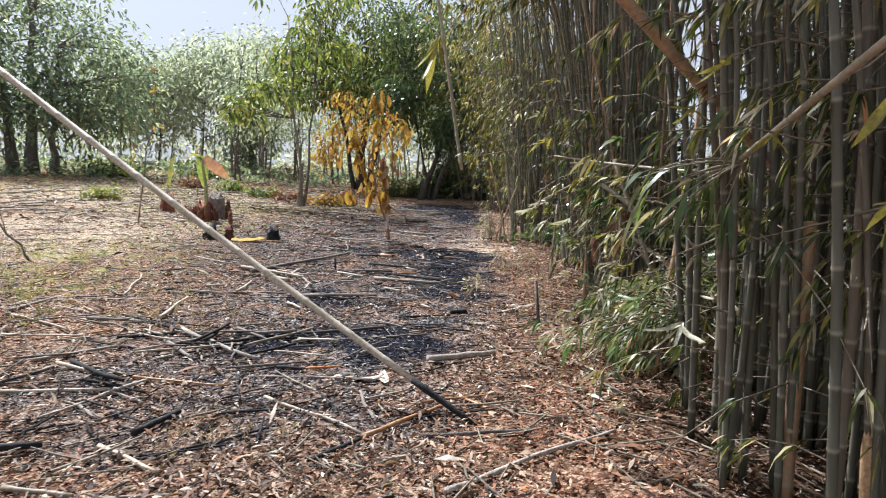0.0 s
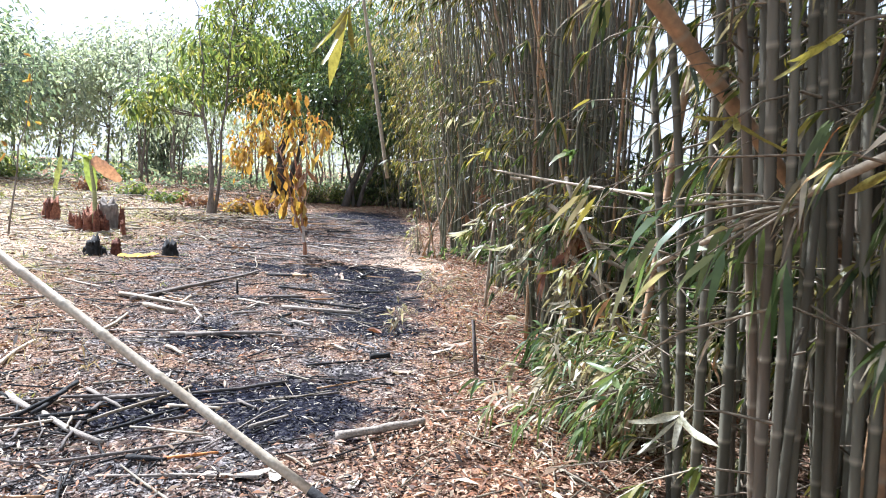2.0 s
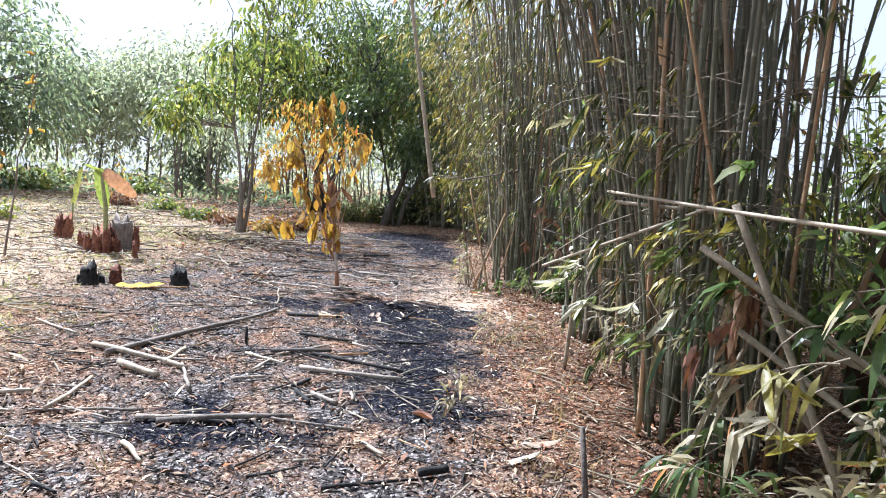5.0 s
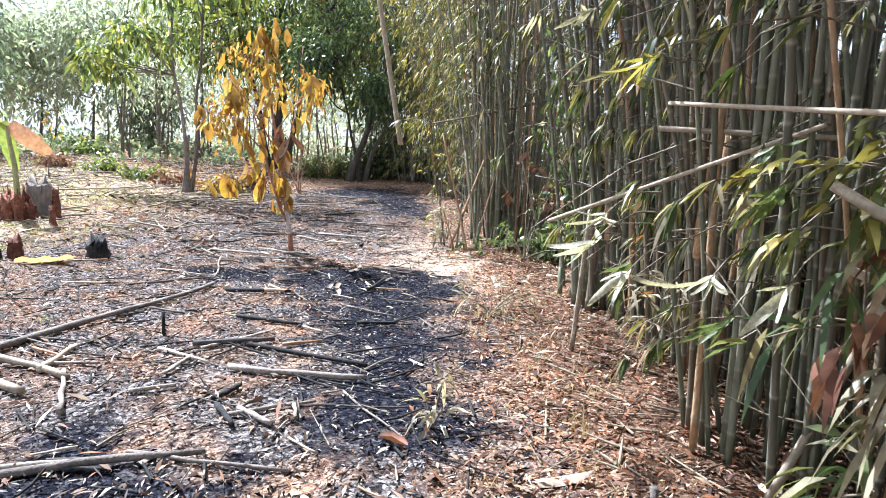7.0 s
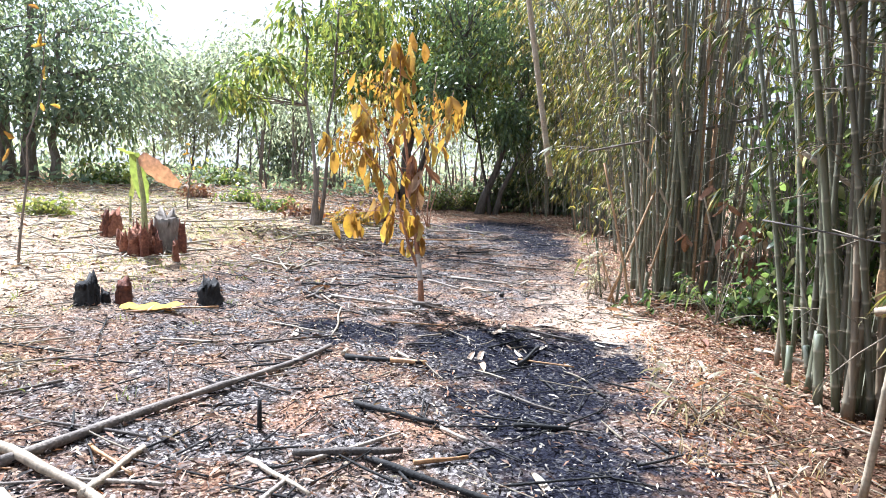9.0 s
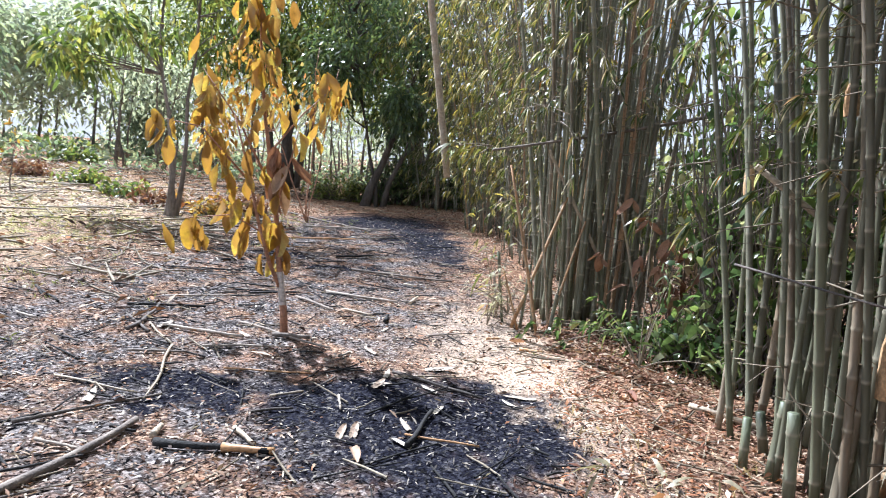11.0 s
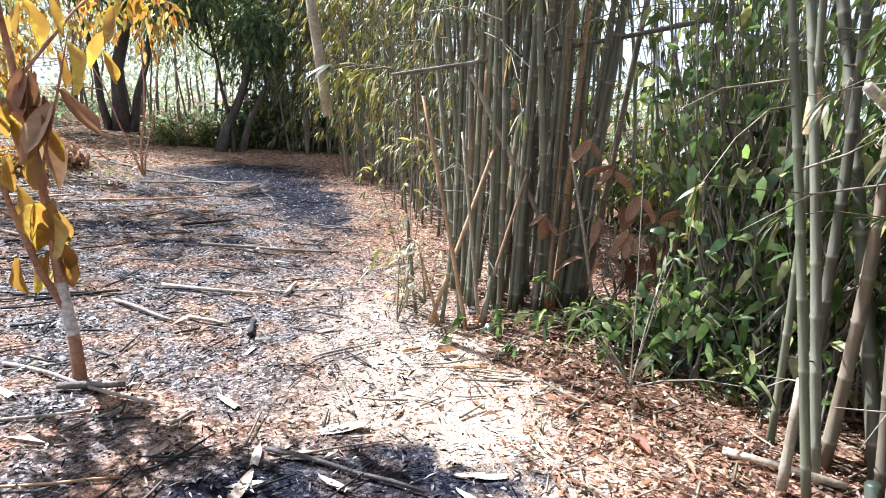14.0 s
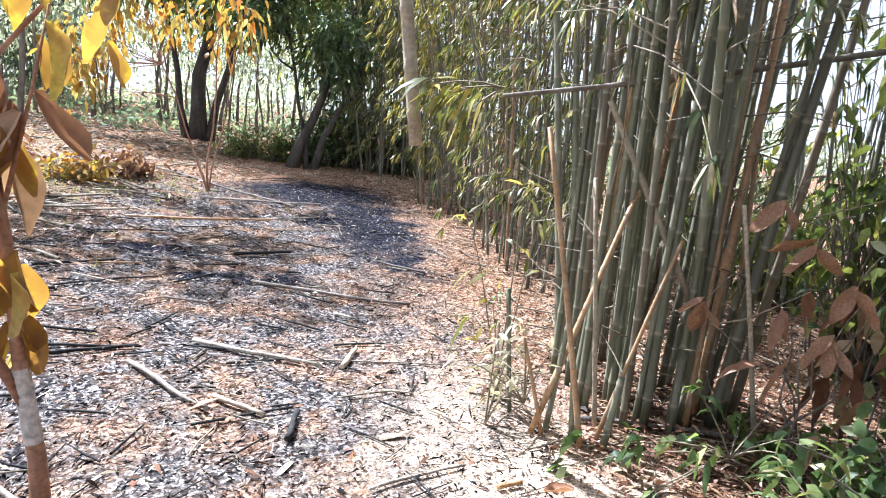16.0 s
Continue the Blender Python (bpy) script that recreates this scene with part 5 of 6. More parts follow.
def broad_blade(name, length, width, droop, mat, parent, m, label):
    """A long banana leaf with a rib, notched edges and a slight fold."""
    n, v, t = 14, [], []
    for i in range(n + 1):
        f = i / n
        w = width * 0.5 * math.sin(math.pi * min(1, 0.12 + f * 0.86)) ** 0.5 * (1 + 0.08 * math.sin(23 * f))
        x, z = length * f * (1 - 0.2 * droop * f), -length * droop * f * f
        v += [(x, -w, z - 0.25 * w), (x, 0, z), (x, w, z - 0.25 * w + 0.02 * math.sin(17 * f))]
    for i in range(n):
        a = i * 3
        t += [(a, a + 3, a + 4), (a, a + 4, a + 1), (a + 1, a + 4, a + 5), (a + 1, a + 5, a + 2)]
    ob = part(name, tri_mesh(name, v, t, (mat,), True), parent, label)
    ob.matrix_local = m


ban = thing("banana_plant", -5.20, 14.05, "young banana shoot with one green and one dried leaf", "banana plant")
branch("stem", [(0, 0, -0.02), (0.02, 0, 0.4), (0.01, 0, 0.8), (-0.04, 0, 1.15), (-0.06, 0, 1.35)], 0.05, 0.022, ban, STEM)
broad_blade("leaf", 0.62, 0.24, 0.5, BANANA_DRY, ban, pose(-0.02, -0.02, 1.38, 75, 38, -8), "pinkish dried half of a leaf")
broad_blade("leaf", 0.75, 0.20, 0.3, BANANA_GREEN, ban, pose(-0.10, -0.02, 1.42, 80, 82, 10), "torn bright green leaf")
broad_blade("leaf", 0.30, 0.10, 0.7, BANANA_GREEN, ban, pose(-0.03, 0, 1.30, 60, -60, 175), "yellow-green leaf tip")
shoot = thing("banana_plant", -7.6, 17.6, "narrow green banana shoot rolled upright", "banana plant")
branch("stem", [(0, 0, -0.02), (0.02, 0, 0.5)], 0.03, 0.02, shoot, STEM)
broad_blade("leaf", 0.9, 0.14, 0.1, BANANA_GREEN, shoot, pose(0.02, 0, 0.45, 80, -82, 0), "")
yl = thing("fallen_leaf", -3.36, 11.02, "yellow withered banana leaf lying on the ground", "fallen leaf")
broad_blade("blade", 0.55, 0.16, -0.05, BANANA_YELLOW, yl, pose(-0.25, 0, 0.05, 8, 0, 8), "")


# ---- fallen sheaths, big leaves and small shoots ----
PALES = []
for k in range(4):
    n_, ln, wd = 8, 0.2 + 0.03 * k, 0.055 + 0.008 * k
    vv, tt = [], []
    for i in range(n_ + 1):
        f = i / n_
        w = wd * 0.5 * (1 - f ** 2.2) ** 0.8 * (0.8 + 0.5 * f)
        for s_ in (-1, 0, 1):
            vv.append((ln * (f - 0.5), s_ * w, 0.012 * (1 - abs(s_)) * (1 if k % 2 else -1) + 0.016 + 0.03 * (f - 0.5) ** 2 * (k - 1)))
    for i in range(n_):
        a = i * 3
        tt += [(a, a + 3, a + 4), (a, a + 4, a + 1), (a + 1, a + 4, a + 5), (a + 1, a + 5, a + 2)]
    PALES.append(tri_mesh("fallen_sheath", vv, tt, (PALE,), True))


def sheath(x, y, turn, k=0, size=1.0, tilt=4):
    ob = single("fallen_sheath", PALES[k], "pale dry bamboo sheath fallen on the ground", "fallen sheath", "fallen pale sheaths")
    ob.matrix_world = pose(x, y, gz(x, y) + 0.004, tilt, -tilt, turn) @ Matrix.Diagonal((size, size, size, 1))


for x, y, a, k in ((-0.17, 11.4, 80, 1), (-0.06, 11.46, 25, 0), (0.02, 11.4, -5, 0), (-0.02, 11.36, -25, 0), (-0.06, 10.53, 110, 1), (-0.09, 10.31, 140, 0), (-0.34, 10.43, 85, 0), (-0.41, 10.42, 80, 0), (0.63, 10.96, 120, 1), (0.68, 11.12, 170, 2), (0.16, 10.79, 60, 0), (-0.21, 11.18, 10, 0),
                   (-0.31, 11.94, 125, 1), (0.23, 11.57, 3, 2), (-0.57, 11.51, 50, 0), (0.25, 11.6, 2, 2), (0.12, 11.15, 130, 1), (0.75, 11.09, 165, 3), (-0.22, 11.18, 70, 2), (-0.2, 12.6, 60, 0), (-1.9, 10.75, 100, 3), (-2.0, 12.3, 80, 2), (0.1, 9.1, 40, 0), (0.3, 8.2, 130, 1), (0.0, 8.5, 110, 0),
                   (-0.45, 4.35, 20, 3), (-0.35, 4.4, 100, 2), (0.35, 6.0, 0, 3), (0.85, 6.75, 10, 3), (0.7, 6.5, 30, 3), (-0.9, 7.0, 60, 1), (-2.1, 4.8, 85, 1), (0.05, 4.3, 70, 2), (-1.35, 12.2, 130, 1), (0.3, 12.9, 15, 1)):
    sheath(x, y, a, k, 0.75 + 0.18 * math.sin(x * 9 + y), 3 + 3 * math.sin(y * 5))
for x, y, a in ((-0.30, 10.06, 15), (1.54, 11.09, 5), (0.95, 5.2, 40), (-4.3, 9.6, 30), (1.05, 12.45, 100), (0.2, 7.05, 60)):
    ob = single("fallen_leaf", CRISP[1], "large orange-brown leaf fallen on the litter", "fallen leaf", "large fallen leaves")
    ob.matrix_world = pose(x, y, gz(x, y) + 0.022, 82, 0, a) @ Matrix.Diagonal((0.6, 0.6, 0.6, 1))
stake = cane("stake", (0.90, 5.93, -0.03), (0.86, 5.99, 0.42), 0.017, 0.013, GREY_STICK, "short weathered stake standing in litter", "stake")
cane("stake", (-1.457, 8.85, -0.02), (-1.46, 8.86, 0.16), 0.014, 0.012, CHAR, "short dark peg standing in the ground", "stake")


def spray_plant(name, x, y, z, label, seed, stems, leaves, leaf_len, mat, reach=(0.5, 0.3, 0.6), heading=None, category="bamboo shoot", w=0.14, ground_foot=True):
    """Thin stems with fans of narrow leaves at their ends."""
    r = np.random.default_rng(seed)
    base = thing(name, x, y, label, category, z=z)
    tubes, P, D = [], [], []
    for k in range(stems):
        d = r.normal(0, 1, 3) * np.array(reach)
        if heading:
            d = np.array(heading) * r.uniform(0.5, 1.0) + d * 0.5
        else:
            d[2] = abs(d[2]) + reach[2] * 0.5
        pts = [d * f + np.array([0, 0, -0.25 * np.linalg.norm(d) * f * f]) for f in (0, 0.3, 0.65, 1.0)]
        tubes.append(tube(pts, (0.006, 0.005, 0.0035, 0.002), 4, False))
        for f in (2, 3, 3):
            dd = unit(pts[f] - pts[f - 1])
            for _ in range(leaves):
                P.append(pts[f] + r.normal(0, 0.02, 3))
                D.append(dd + r.normal(0, 0.5, 3) + np.array([0, 0, -0.35]))
    for v, t in tubes:
        part("stem", tri_mesh("stem", v, t, (TWIG,)), base)
    P, D = np.array(P), np.array(D)
    n = len(P)
    v, t = blades(P, D, leaf_len * r.uniform(0.6, 1.25, n), leaf_len * w * r.uniform(0.8, 1.2, n), r.uniform(0.2, 0.9, n), r.uniform(-1.2, 1.2, n))
    tagged(part("foliage", tri_mesh("foliage", v, t, (mat,)), base), kind="stuff")
    return base


LANCES = {}


def leaf_fan(x, y, z, label, seed, n, leaf_len, mat, heading=(-0.3, 0, -0.2), back=(0.5, 0.25, 0.12), open_=75, w=0.14):
    """A thin twig out of the clump that ends in a fan of long hanging leaves."""
    r = np.random.default_rng(seed)
    if mat.name not in LANCES:
        LANCES[mat.name] = [leaf_mesh("leaf", 1.0, w * (1 + 0.15 * (k - 1)), (0.12, 0.3, -0.1, 0.45)[k], (0.5, 0.9, 0.3, 0.7)[k], mat, 9) for k in range(4)]
    base = thing("bamboo_leaf_fan", x, y, label, "bamboo leaves", "leaf fans on the clumps", z=z)
    b = np.array(back)
    v, t = tube([b, b * 0.6 + np.array([0, 0, 0.05]), b * 0.25 + np.array([0, 0, 0.04]), (0, 0, 0)], (0.006, 0.0045, 0.0035, 0.002), 5, False)
    part("twig", tri_mesh("twig", v, t, (TWIG,), True), base)
    h = Vector(heading).normalized()
    side = h.cross(Vector((0, 0, 1))).normalized()
    for k in range(n):
        a = radians(open_) * ((k / max(1, n - 1)) - 0.5) * 2 + r.normal(0, 0.12)
        d = (h * math.cos(a) + side * math.sin(a) + Vector(r.normal(0, 0.12, 3)) + Vector((0, 0, -0.35))).normalized()
        ob = part("leaf", LANCES[mat.name][int(r.integers(0, 4))], base)
        size = leaf_len * r.uniform(0.7, 1.15)
        ob.matrix_local = Matrix.Translation(-h * 0.02 * (k % 3)) @ d.to_track_quat("-Z", "Y").to_matrix().to_4x4() @ pose(0, 0, 0, 0, 0, r.normal(0, 45)) @ Matrix.Diagonal((size, size, size, 1))
    return base


PALE_FAN, GREEN_FAN, YELLOW_FAN = "fan of bleached grey-white bamboo leaves on a twig", "fan of pale green bamboo leaves on a twig", "fan of yellowing bamboo leaves on a twig"
for k, (x, y, z, n, ln, mat_, lab) in enumerate((
        (0.88, 6.75, 1.02, 6, 0.19, WHITE_LEAF, PALE_FAN), (1.03, 6.75, 0.9, 5, 0.18, WHITE_LEAF, PALE_FAN), (1.2, 6.3, 0.83, 6, 0.17, GREEN_SPRAY, GREEN_FAN), (1.19, 6.4, 0.95, 6, 0.15, WHITE_LEAF, PALE_FAN),
        (1.34, 6.3, 1.28, 7, 0.18, GREEN_SPRAY, GREEN_FAN), (0.99, 6.9, 1.7, 6, 0.16, YELLOW_SPRAY, YELLOW_FAN), (1.34, 6.2, 0.97, 3, 0.2, WHITE_LEAF, PALE_FAN), (1.41, 6.45, 1.42, 4, 0.16, GREEN_SPRAY, GREEN_FAN),
        (1.02, 6.65, 1.72, 6, 0.16, YELLOW_SPRAY, YELLOW_FAN), (1.08, 7.2, 1.08, 6, 0.16, WHITE_LEAF, PALE_FAN), (1.2, 7.2, 0.85, 6, 0.17, GREEN_SPRAY, GREEN_FAN), (1.3, 5.3, 0.93, 4, 0.24, YELLOW_SPRAY, YELLOW_FAN),
        (1.04, 7.5, 2.05, 6, 0.17, WHITE_LEAF, PALE_FAN), (1.04, 6.65, 2.3, 5, 0.17, YELLOW_SPRAY, YELLOW_FAN), (0.97, 2.6, 1.78, 5, 0.14, YELLOW_SPRAY, YELLOW_FAN), (1.16, 2.6, 1.54, 4, 0.12, YELLOW_SPRAY, YELLOW_FAN),
        (1.15, 2.0, 1.62, 3, 0.22, YELLOW_SPRAY, YELLOW_FAN), (1.27, 3.6, 0.6, 6, 0.2, WHITE_LEAF, PALE_FAN), (1.13, 3.9, 0.68, 5, 0.2, GREEN_SPRAY, GREEN_FAN), (1.02, 3.0, 1.66, 5, 0.16, YELLOW_SPRAY, YELLOW_FAN), (1.26, 2.1, 1.34, 4, 0.2, YELLOW_SPRAY, YELLOW_FAN))):
    near = y < 4.5
    leaf_fan(x, y, z, lab, 500 + k, n, ln, mat_, (-0.35, -0.2 if k % 2 else 0.1, -0.35 if near else -0.2), (0.45, 0.2 if near else 0.35, 0.1))
leaf_fan(-0.04, 3.85, 2.06, "large yellow-green leaves hanging from an overhead twig", 590, 4, 0.27, YELLOW_SPRAY, (-0.25, -0.1, -0.8), (0.7, 0.1, 0.75), 22)
rf = np.random.default_rng(61)
for k in range(26):
    y = rf.uniform(4.35, 5.5)
    mat_, lab = ((DRY_SPRAY, "fan of dry straw-coloured bamboo leaves on a twig"), (WHITE_LEAF, PALE_FAN), (YELLOW_SPRAY, YELLOW_FAN), (GREEN_SPRAY, GREEN_FAN), (DRY_SPRAY, "fan of dry straw-coloured bamboo leaves on a twig"))[k % 5]
    leaf_fan(rf.uniform(1.28, 1.95), y, rf.uniform(0.28, 0.72), lab, 600 + k, int(rf.integers(4, 8)), rf.uniform(0.15, 0.23), mat_, (-0.4, rf.normal(-0.1, 0.25), -0.15), (0.4, 0.1, 0.12))
for k, (x, y, z) in enumerate(((1.98, 12.7, 1.34), (2.11, 12.6, 1.16), (2.27, 12.5, 1.0), (2.22, 12.5, 0.74), (2.42, 12.2, 0.96), (1.8, 12.9, 0.78))):
    leaf_fan(x, y, z, "large crisp brown leaves hanging withered on a twig", 540 + k, 2 + k % 2, 0.2, DROOP_BROWN, (-0.2, -0.2, -0.9), (0.35, 0.2, 0.15), 40, 0.34)


# sprays leaning out of the clumps over the path's edge
spray_plant("bamboo_spray", 1.5, 4.15, 0.55, "fresh green bamboo side shoots with narrow leaves", 201, 26, 4, 0.12, GREEN_SPRAY, (0.35, 0.3, 0.35), (-0.3, 0.1, 0.1))
spray_plant("bamboo_spray", 1.45, 4.9, 0.15, "pale green and dry bamboo shoots over the path's edge", 202, 30, 4, 0.13, GREEN_SPRAY, (0.5, 0.4, 0.5), (-0.25, 0, 0.45))
spray_plant("bamboo_spray", 1.75, 5.1, 0.2, "dry straw-coloured bamboo shoots over the path's edge", 203, 44, 4, 0.15, DRY_SPRAY, (0.5, 0.4, 0.5), (-0.35, -0.1, 0.4))
spray_plant("bamboo_spray", 1.62, 6.2, 0.85, "fresh green bamboo leaves on thin side shoots", 204, 5, 2, 0.2, GREEN_SPRAY, (0.25, 0.2, 0.3), (-0.3, -0.1, 0.05))
spray_plant("bamboo_spray", 1.85, 7.9, 0.3, "dry drooping bamboo side shoots", 205, 9, 3, 0.15, DRY_SPRAY, (0.3, 0.3, 0.4), (-0.15, 0, 0.4))
spray_plant("bamboo_spray", 1.75, 11.6, 0.1, "young shoots with small leaves at the clump's foot", 206, 10, 3, 0.14, GREEN_SPRAY, (0.2, 0.3, 0.5))
spray_plant("bamboo_spray", 0.80, 13.1, None, "thin shoots with bleached leaves beside the clump", 207, 4, 3, 0.16, WHITE_LEAF, (0.12, 0.1, 0.6))
spray_plant("bamboo_spray", 0.95, 13.45, None, "thin shoots with yellow-green leaves beside the clump", 208, 5, 3, 0.17, YELLOW_SPRAY, (0.2, 0.12, 0.9))
spray_plant("bamboo_spray", 0.75, 13.4, 1.75, "yellow bamboo leaves hanging over the path", 210, 4, 3, 0.17, YELLOW_SPRAY, (0.2, 0.1, 0.2), (-0.3, 0, -0.05))
spray_plant("bamboo_spray", 1.25, 3.0, 1.45, "thin grey bamboo twigs with sparse leaves", 213, 16, 1, 0.16, GREEN_SPRAY, (0.3, 0.3, 0.15), (-0.35, 0.2, -0.1))
spray_plant("bamboo_spray", 0.98, 9.4, 0.02, "dry tuft at the path's edge", 214, 6, 3, 0.14, DRY_SPRAY, (0.15, 0.15, 0.2))
spray_plant("bamboo_spray", 0.33, 7.3, None, "small dry tuft of leaves on the path", 215, 5, 2, 0.16, DRY_SPRAY, (0.12, 0.1, 0.2))


spray_plant("bamboo_spray", 1.48, 5.15, 0.99, "long curved white and yellow leaves on a thin cane", 216, 1, 1, 0.22, WHITE_LEAF, (0.04, 0.05, 0.03), (-0.22, 0, -0.02), w=0.12)
spray_plant("bamboo_spray", 1.55, 5.2, 1.0, "long yellow leaves on a thin cane", 217, 1, 1, 0.2, YELLOW_SPRAY, (0.04, 0.05, 0.03), (-0.2, 0.02, -0.03), w=0.13)
spray_plant("bamboo_spray", 1.9, 4.75, 0.1, "pale dry bamboo shoots over the path's edge", 218, 30, 4, 0.15, DRY_SPRAY, (0.5, 0.3, 0.6), (-0.3, 0, 0.5))
spray_plant("bamboo_spray", 2.35, 5.6, 0.5, "broad dark green leaves beside the dead canes", 219, 18, 3, 0.2, SHRUB_LEAF, (0.4, 0.3, 0.6), w=0.26)


spray_plant("dead_twigs", 1.95, 9.1, 0.75, "bleached bare twigs jutting from the bamboo row", 220, 12, 1, 0.07, WHITE_LEAF, (0.3, 0.3, 0.35), (-0.2, 0, 0.1), "twigs")


for a, b, rad, mat_ in (((1.25, 12.86, -0.03), (0.87, 12.95, 1.57), 0.017, BROWN_CULM), ((1.09, 13.0, -0.03), (0.9, 13.05, 0.58), 0.012, BROWN_CULM), ((0.94, 13.4, -0.03), (0.86, 13.3, 0.5), 0.011, GREY_STICK),
                        ((1.41, 13.06, -0.03), (1.2, 13.1, 1.35), 0.015, DRY_CULM), ((1.36, 12.95, -0.03), (1.62, 12.9, 1.1), 0.013, BROWN_CULM), ((2.35, 13.0, -0.03), (1.95, 12.95, 1.3), 0.015, DRY_CULM)):
    cane("dead_cane", a, b, rad, rad * 0.7, mat_, "thin dead cane leaning at the clump's foot", "dead cane", 0.02, group="dead canes at the clump")
spray_plant("bamboo_spray", 1.0, 13.1, 0.12, "young shoots with few bleached leaves by the clump", 231, 10, 2, 0.12, DRY_SPRAY, (0.25, 0.2, 0.5), (-0.15, 0, 0.3))
spray_plant("bamboo_spray", 1.9, 12.6, 0.1, "low weed leaves among litter under the clump", 232, 16, 3, 0.12, SHRUB_LEAF, (0.5, 0.25, 0.2), w=0.36)


spray_plant("bamboo_spray", 1.62, 6.05, 0.35, "pale green bamboo leaves on a low side shoot", 233, 5, 4, 0.2, GREEN_SPRAY, (0.2, 0.15, 0.25), (-0.25, -0.05, 0.05), w=0.15)
spray_plant("bamboo_spray", 1.7, 6.0, 0.75, "big dry pale leaves hanging from a thin twig", 234, 3, 3, 0.2, DRY_SPRAY, (0.15, 0.15, 0.15), (-0.25, -0.1, 0.0), w=0.16)
spray_plant("bamboo_spray", 1.75, 6.3, 1.35, "orange and yellow withered leaves on thin twigs", 235, 10, 4, 0.14, YELLOW_SPRAY, (0.3, 0.25, 0.3), (-0.1, -0.1, 0.1), w=0.2)
spray_plant("bamboo_spray", 1.7, 6.15, 1.1, "brown withered leaves caught among the culms", 236, 7, 3, 0.13, DROOP_BROWN, (0.3, 0.2, 0.25), (-0.1, -0.1, 0.0), w=0.3)


# ---- ground cover ----
def inside(x, y, blobs, grow=1.0):
    m = np.zeros(len(x), bool)
    for cx, cy, rx, ry in blobs:
        m |= ((x - cx) / (rx * grow)) ** 2 + ((y - cy) / (ry * grow)) ** 2 < 1
    return m


def scatter(n, seed, power=1.0):
    r = np.random.default_rng(seed)
    y = 0.4 + 25 * r.uniform(0, 1, n) ** (1.3 * power) - np.abs(r.normal(0, 0.9, n)) + r.normal(0, 0.2, n)
    half = 3.4 + 0.34 * np.maximum(y, 0)
    x = r.uniform(-1, 1, n) * half * (1 + 0.5 * r.uniform(0, 1, n) ** 4)
    keep = x < 3.6 + np.abs(r.normal(0, 0.8, n))
    return r, x[keep], y[keep]


def lying(r, x, y, l0, l1, w0, w1, lift, tip=0.16):
    n = len(x)
    p = np.stack([x, y, height(x, y) + r.uniform(0.002, lift, n)], -1)
    a = r.uniform(0, 2 * np.pi, n)
    d = np.stack([np.cos(a), np.sin(a), r.normal(0.03, tip, n)], -1)
    size = r.uniform(0, 1, n) ** 1.7
    return chips(p, d, l0 + (l1 - l0) * size, w0 + (w1 - w0) * r.uniform(0, 1, n), r.normal(0, 0.6, n))


r, x, y = scatter(600000, 301, 1.2)
wob = 0.28 * np.sin(3 * x + 2 * y) + 0.22 * np.sin(5.1 * y - 2 * x) + r.normal(0, 0.16, len(x))
burnt = inside(x + wob * 0.6 + r.normal(0, 0.07, len(x)), y + wob + r.normal(0, 0.1, len(x)), BLACK, 1.0)
grey = inside(x + wob * 0.5, y + wob, GREY, 1.0) & ~burnt
pick = r.uniform(0, 1, len(x))
drift = np.sin(2.3 * x + 1.1 * y) + np.sin(1.7 * y - 2.9 * x + 1.0) + np.sin(6.1 * x + 4.3 * y) * 0.7 + np.sin(5.3 * y - 7.1 * x) * 0.7
thick = 0.62 + 0.22 * drift          # litter lies in drifts, with bare soil between them
# litter is thinned where the ground is painted dark for humus and shade
humus_shade = inside(x + wob, y + wob, ((1.9, 8.6, 0.95, 2.3), (2.0, 3.2, 1.1, 1.6), (1.8, 6.2, 0.8, 1.2), (2.0, 12.2, 0.75, 1.1)))
thick = np.where(humus_shade, thick * 0.45, thick)
thick = np.where(~humus_shade & (x > 0.75 + 0.3 * wob) & (y > 6.3 + wob) & (y < 10.6 + wob), thick * 0.7, thick)
thick = np.where((x < -3.3 + 0.4 * wob) & (y > 6.5), thick * 0.55, thick)
thick = np.where(inside(x + 0.5 * wob, y + wob, ((0.75, 12.7, 0.65, 1.5),)), thick * 0.4, thick)
leafy = (~burnt & ~grey & (pick < thick)) | (grey & (pick < np.where(y > 10.5, 0.26, 0.40) * thick + 0.08)) | (burnt & (pick < 0.02))
v, t = lying(r, x[leafy], y[leafy], 0.016, 0.10, 0.006, 0.020, 0.024, 0.24)
single("leaf_litter", tri_mesh("leaf_litter", v, t, (LITTER,)), "dry tan, pink and brown leaf litter", "leaf litter", kind="stuff")
flakes = (burnt & (pick > 0.5)) | (grey & (pick > np.where(y > 10.5, 0.4, 0.55)))
v, t = lying(r, x[flakes], y[flakes], 0.014, 0.075, 0.005, 0.014, 0.018, 0.22)
single("ash_flakes", tri_mesh("ash_flakes", v, t, (ASH_FLAKE,)), "black and grey burnt leaf flakes", "ash", kind="stuff")
# larger leaves and scraps
r, x, y = scatter(5500, 302, 1.0)
dark = inside(x, y, BLACK, 0.95) | (inside(x, y, GREY) & (r.uniform(0, 1, len(x)) < 0.6))
v, t = lying(r, x[~dark], y[~dark], 0.08, 0.2, 0.014, 0.036, 0.03, 0.22)
single("fallen_leaves", tri_mesh("fallen_leaves", v, t, (LITTER,)), "larger dry leaves and sheath scraps", "leaf litter", kind="stuff")
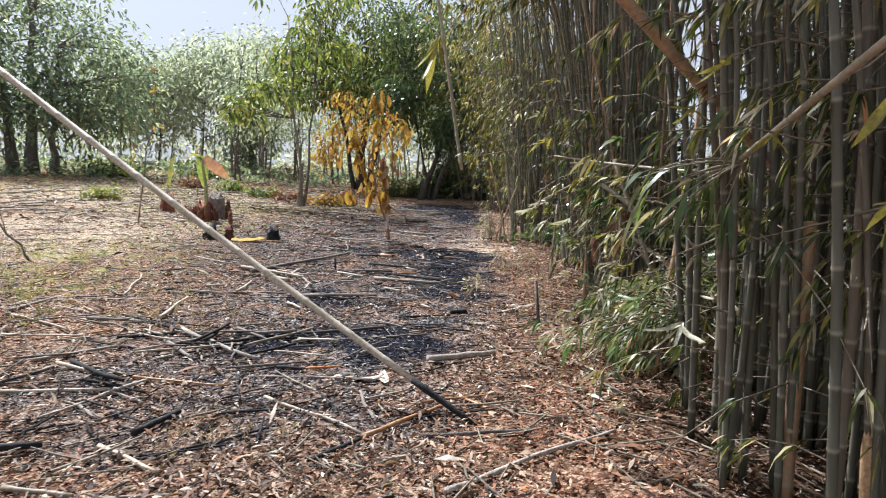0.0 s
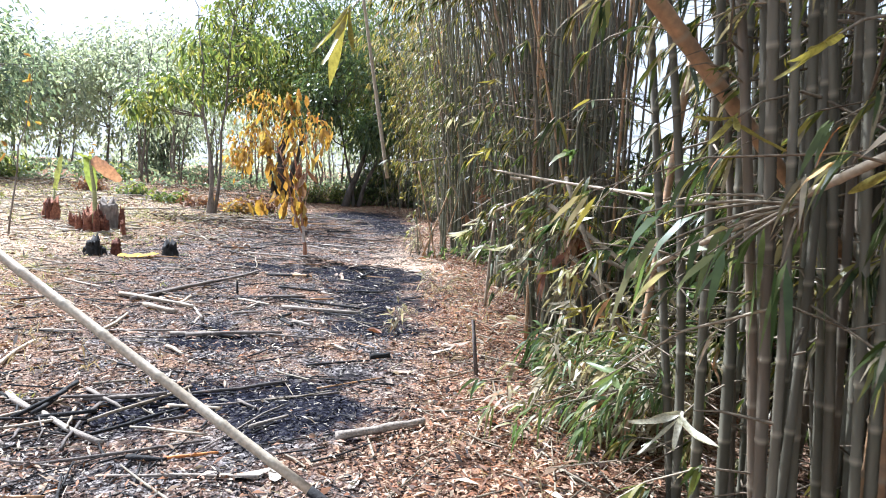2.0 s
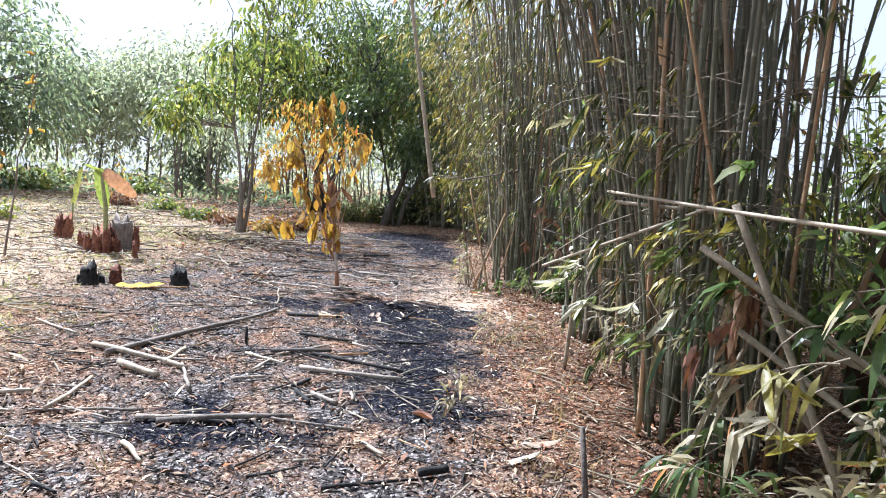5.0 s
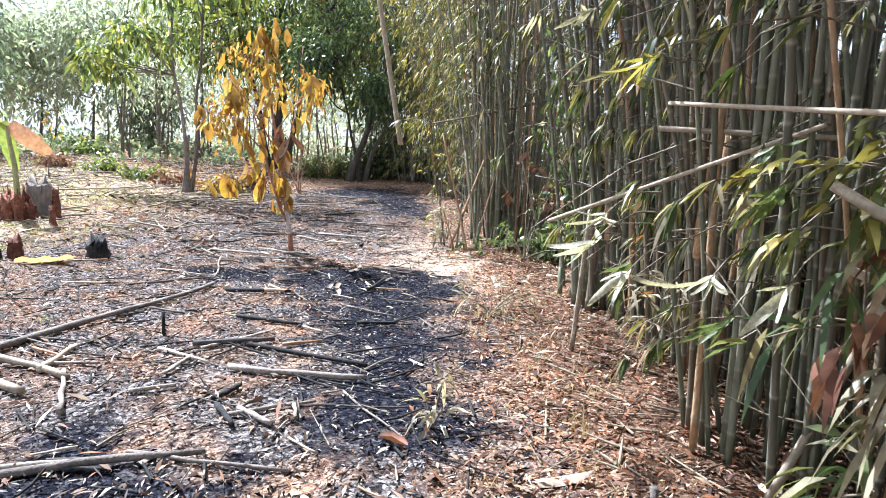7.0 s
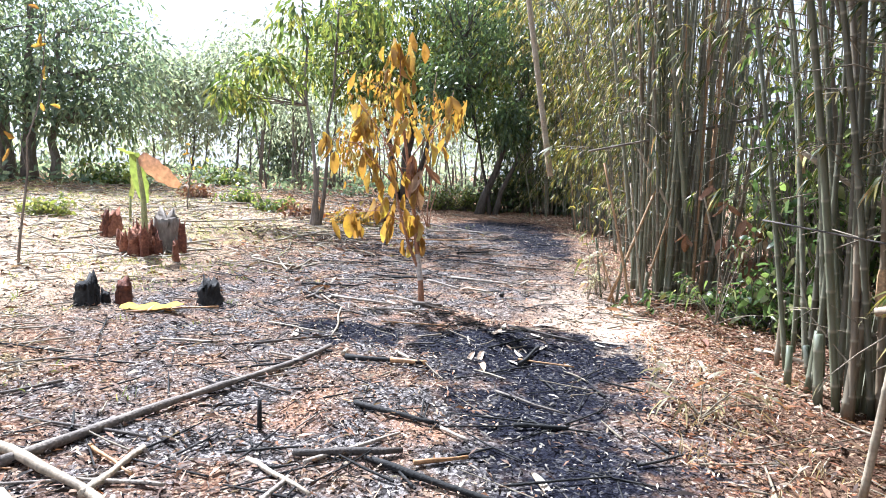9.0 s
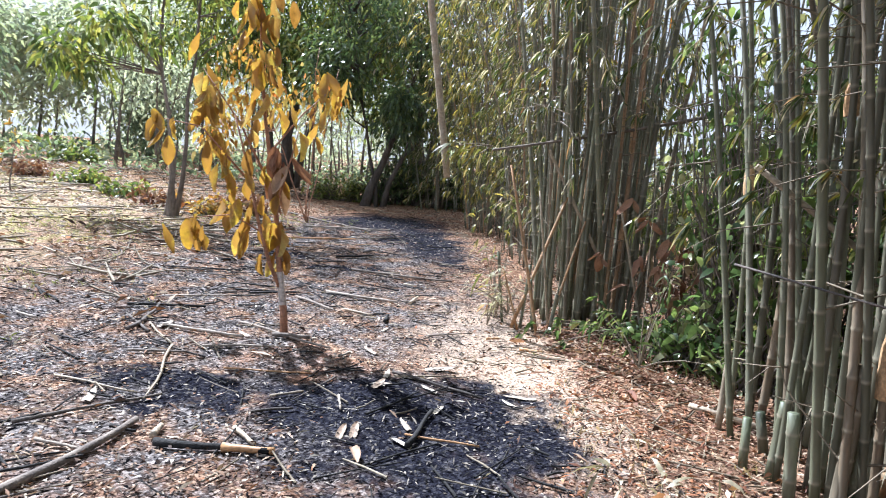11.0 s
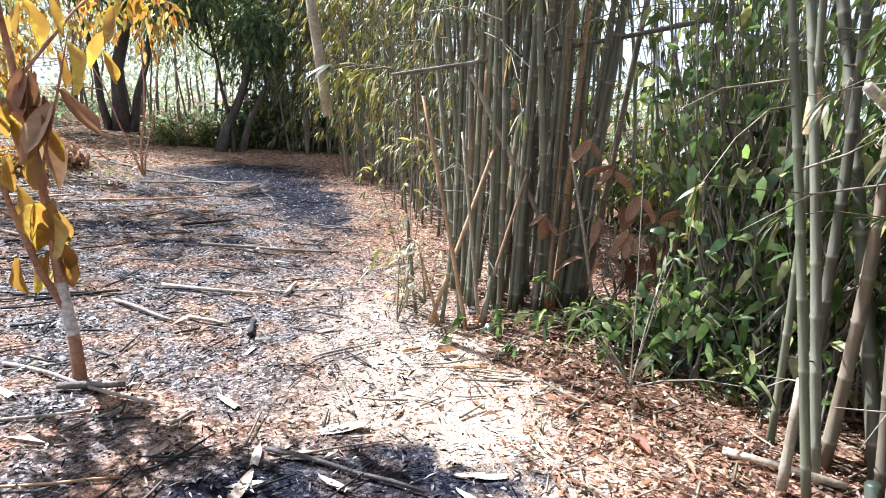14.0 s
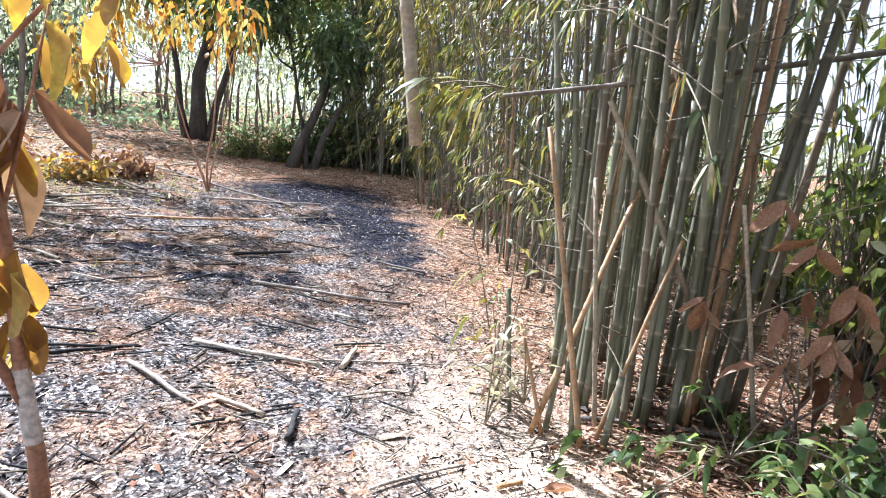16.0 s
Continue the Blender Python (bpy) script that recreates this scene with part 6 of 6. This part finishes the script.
# brown leaves heaped at the clumps' feet
r = np.random.default_rng(305)
n = 3600
x, y = np.concatenate([r.normal(1.75, 0.35, n // 2), r.normal(1.95, 0.3, n // 2)]), np.concatenate([r.normal(12.2, 0.75, n // 2), r.normal(8.6, 1.4, n // 2)])
v, t = lying(r, x, y, 0.03, 0.1, 0.01, 0.026, 0.04, 0.3)
single("brown_leaves", tri_mesh("brown_leaves", v, t, (DROOP_BROWN,)), "crisp red-brown leaves heaped under the bamboo", "leaf litter", kind="stuff")
# rust-coloured leaves along the bamboo side of the path
r = np.random.default_rng(307)
n = 7000
y = r.uniform(2.0, 11.4, n)
x = 1.15 + 0.12 * np.sin(y * 1.3) + r.normal(0, 0.42, n) - 0.35 * (y < 4.5) * r.uniform(0, 2.2, n)
ok = ~inside(x, y, BLACK, 1.0) & (x < 2.3)
v, t = lying(r, x[ok], y[ok], 0.02, 0.09, 0.007, 0.02, 0.028, 0.26)
single("rust_leaves", tri_mesh("rust_leaves", v, t, (RUST_LEAF,)), "rust-brown fallen bamboo leaves along the path's edge", "leaf litter", kind="stuff")
# broken twigs
r, x, y = scatter(7500, 303, 0.9)
tw_l, tw_b = [], []
dk = inside(x, y, BLACK, 1.05) | inside(x, y, GREY, 0.9)
for i in range(len(x)):
    a, ln = r.uniform(0, math.pi), r.uniform(0.1, 0.55) * r.uniform(0.5, 1)
    dx, dy = math.cos(a) * ln * 0.5 * 1.2, math.sin(a) * ln * 0.5
    rad = r.uniform(0.003, 0.009)
    z0, z1 = gz(x[i] - dx, y[i] - dy), gz(x[i] + dx, y[i] + dy)
    tb = tube([(x[i] - dx, y[i] - dy, z0 + rad + 0.006), (x[i], y[i], (z0 + z1) / 2 + rad + 0.012), (x[i] + dx, y[i] + dy, z1 + rad + r.uniform(0.004, 0.04))], (rad, rad * 0.9, rad * 0.6), 4, False)
    if dk[i] and r.uniform() < 0.35:
        continue
    (tw_b if dk[i] and r.uniform() < 0.8 else tw_l).append(tb)
v, t = joined(tw_l)
single("twig_litter", tri_mesh("twig_litter", v, t, (TWIG,)), "broken pale twigs and bamboo splinters", "twigs", kind="stuff")
v, t = joined(tw_b)
single("charred_twigs", tri_mesh("charred_twigs", v, t, (CHAR,)), "burnt black twigs in the ash", "twigs", kind="stuff")

r = np.random.default_rng(306)
deb = []
for i in range(950):
    px, py = -2.5 - 12 * r.uniform(), 13 + 18 * r.uniform()
    a, ln, rad = r.uniform(0, math.pi), r.uniform(0.25, 1.1), r.uniform(0.006, 0.018)
    dx, dy = math.cos(a) * ln * 0.5, math.sin(a) * ln * 0.35
    z0 = gz(px - dx, py - dy) + rad
    deb.append(tube([(px - dx, py - dy, z0), (px, py, z0 + 0.02), (px + dx, py + dy, gz(px + dx, py + dy) + r.uniform(0.01, 0.14))], (rad, rad, rad * 0.6), 4, False))
v, t = joined(deb)
single("cut_brush", tri_mesh("cut_brush", v, t, (TWIG,)), "cut dry brush strewn over the open ground", "brush", kind="stuff")
n = 8000
x, y = -2.0 - 14 * r.uniform(0, 1, n), 12 + 20 * r.uniform(0, 1, n)
v, t = lying(r, x, y, 0.08, 0.24, 0.02, 0.05, 0.05, 0.3)
single("open_litter", tri_mesh("open_litter", v, t, (LITTER,)), "dry leaves and scraps on the open ground", "leaf litter", kind="stuff")


def blades_of_grass(name, label, mat, patches, n, h, seed):
    r = np.random.default_rng(seed)
    P = []
    for cx, cy, rx, ry in patches:
        k = int(n * rx * ry)
        tuft = np.stack([r.normal(cx, rx * 0.55, k // 7 + 1), r.normal(cy, ry * 0.55, k // 7 + 1)], -1)
        P.append(np.repeat(tuft, 7, axis=0) + r.normal(0, 0.035, (7 * (k // 7 + 1), 2)))
    P = np.concatenate(P)
    m = len(P)
    p = np.column_stack([P, height(P[:, 0], P[:, 1])])
    d = np.column_stack([r.normal(0, 0.5, (m, 2)), np.ones(m)])
    v, t = blades(p, d, h * r.uniform(0.5, 1.3, m), r.uniform(0.004, 0.009, m), r.uniform(0.1, 0.6, m), r.uniform(-1.5, 1.5, m))
    single(name, tri_mesh(name, v, t, (mat,)), label, "grass", kind="stuff")


blades_of_grass("grass", "sparse short green grass and weeds", GRASS, ((-5.0, 8.5, 1.8, 2.5), (-4.6, 12.8, 1.2, 1.6), (-6.2, 17.0, 2.5, 2.5), (-4.0, 6.3, 1.0, 1.2), (-10, 22, 4, 4), (-3.2, 20.0, 1.5, 1.5)), 420, 0.12, 401)
blades_of_grass("dry_grass", "thin dry straw-coloured grass", STRAW, ((0.95, 6.2, 0.35, 0.8), (1.1, 8.2, 0.4, 1.3), (1.2, 10.2, 0.4, 1.2), (-1.0, 3.3, 0.5, 0.4), (1.0, 4.6, 0.4, 0.6), (-2.6, 6.2, 0.8, 0.8)), 380, 0.14, 402)
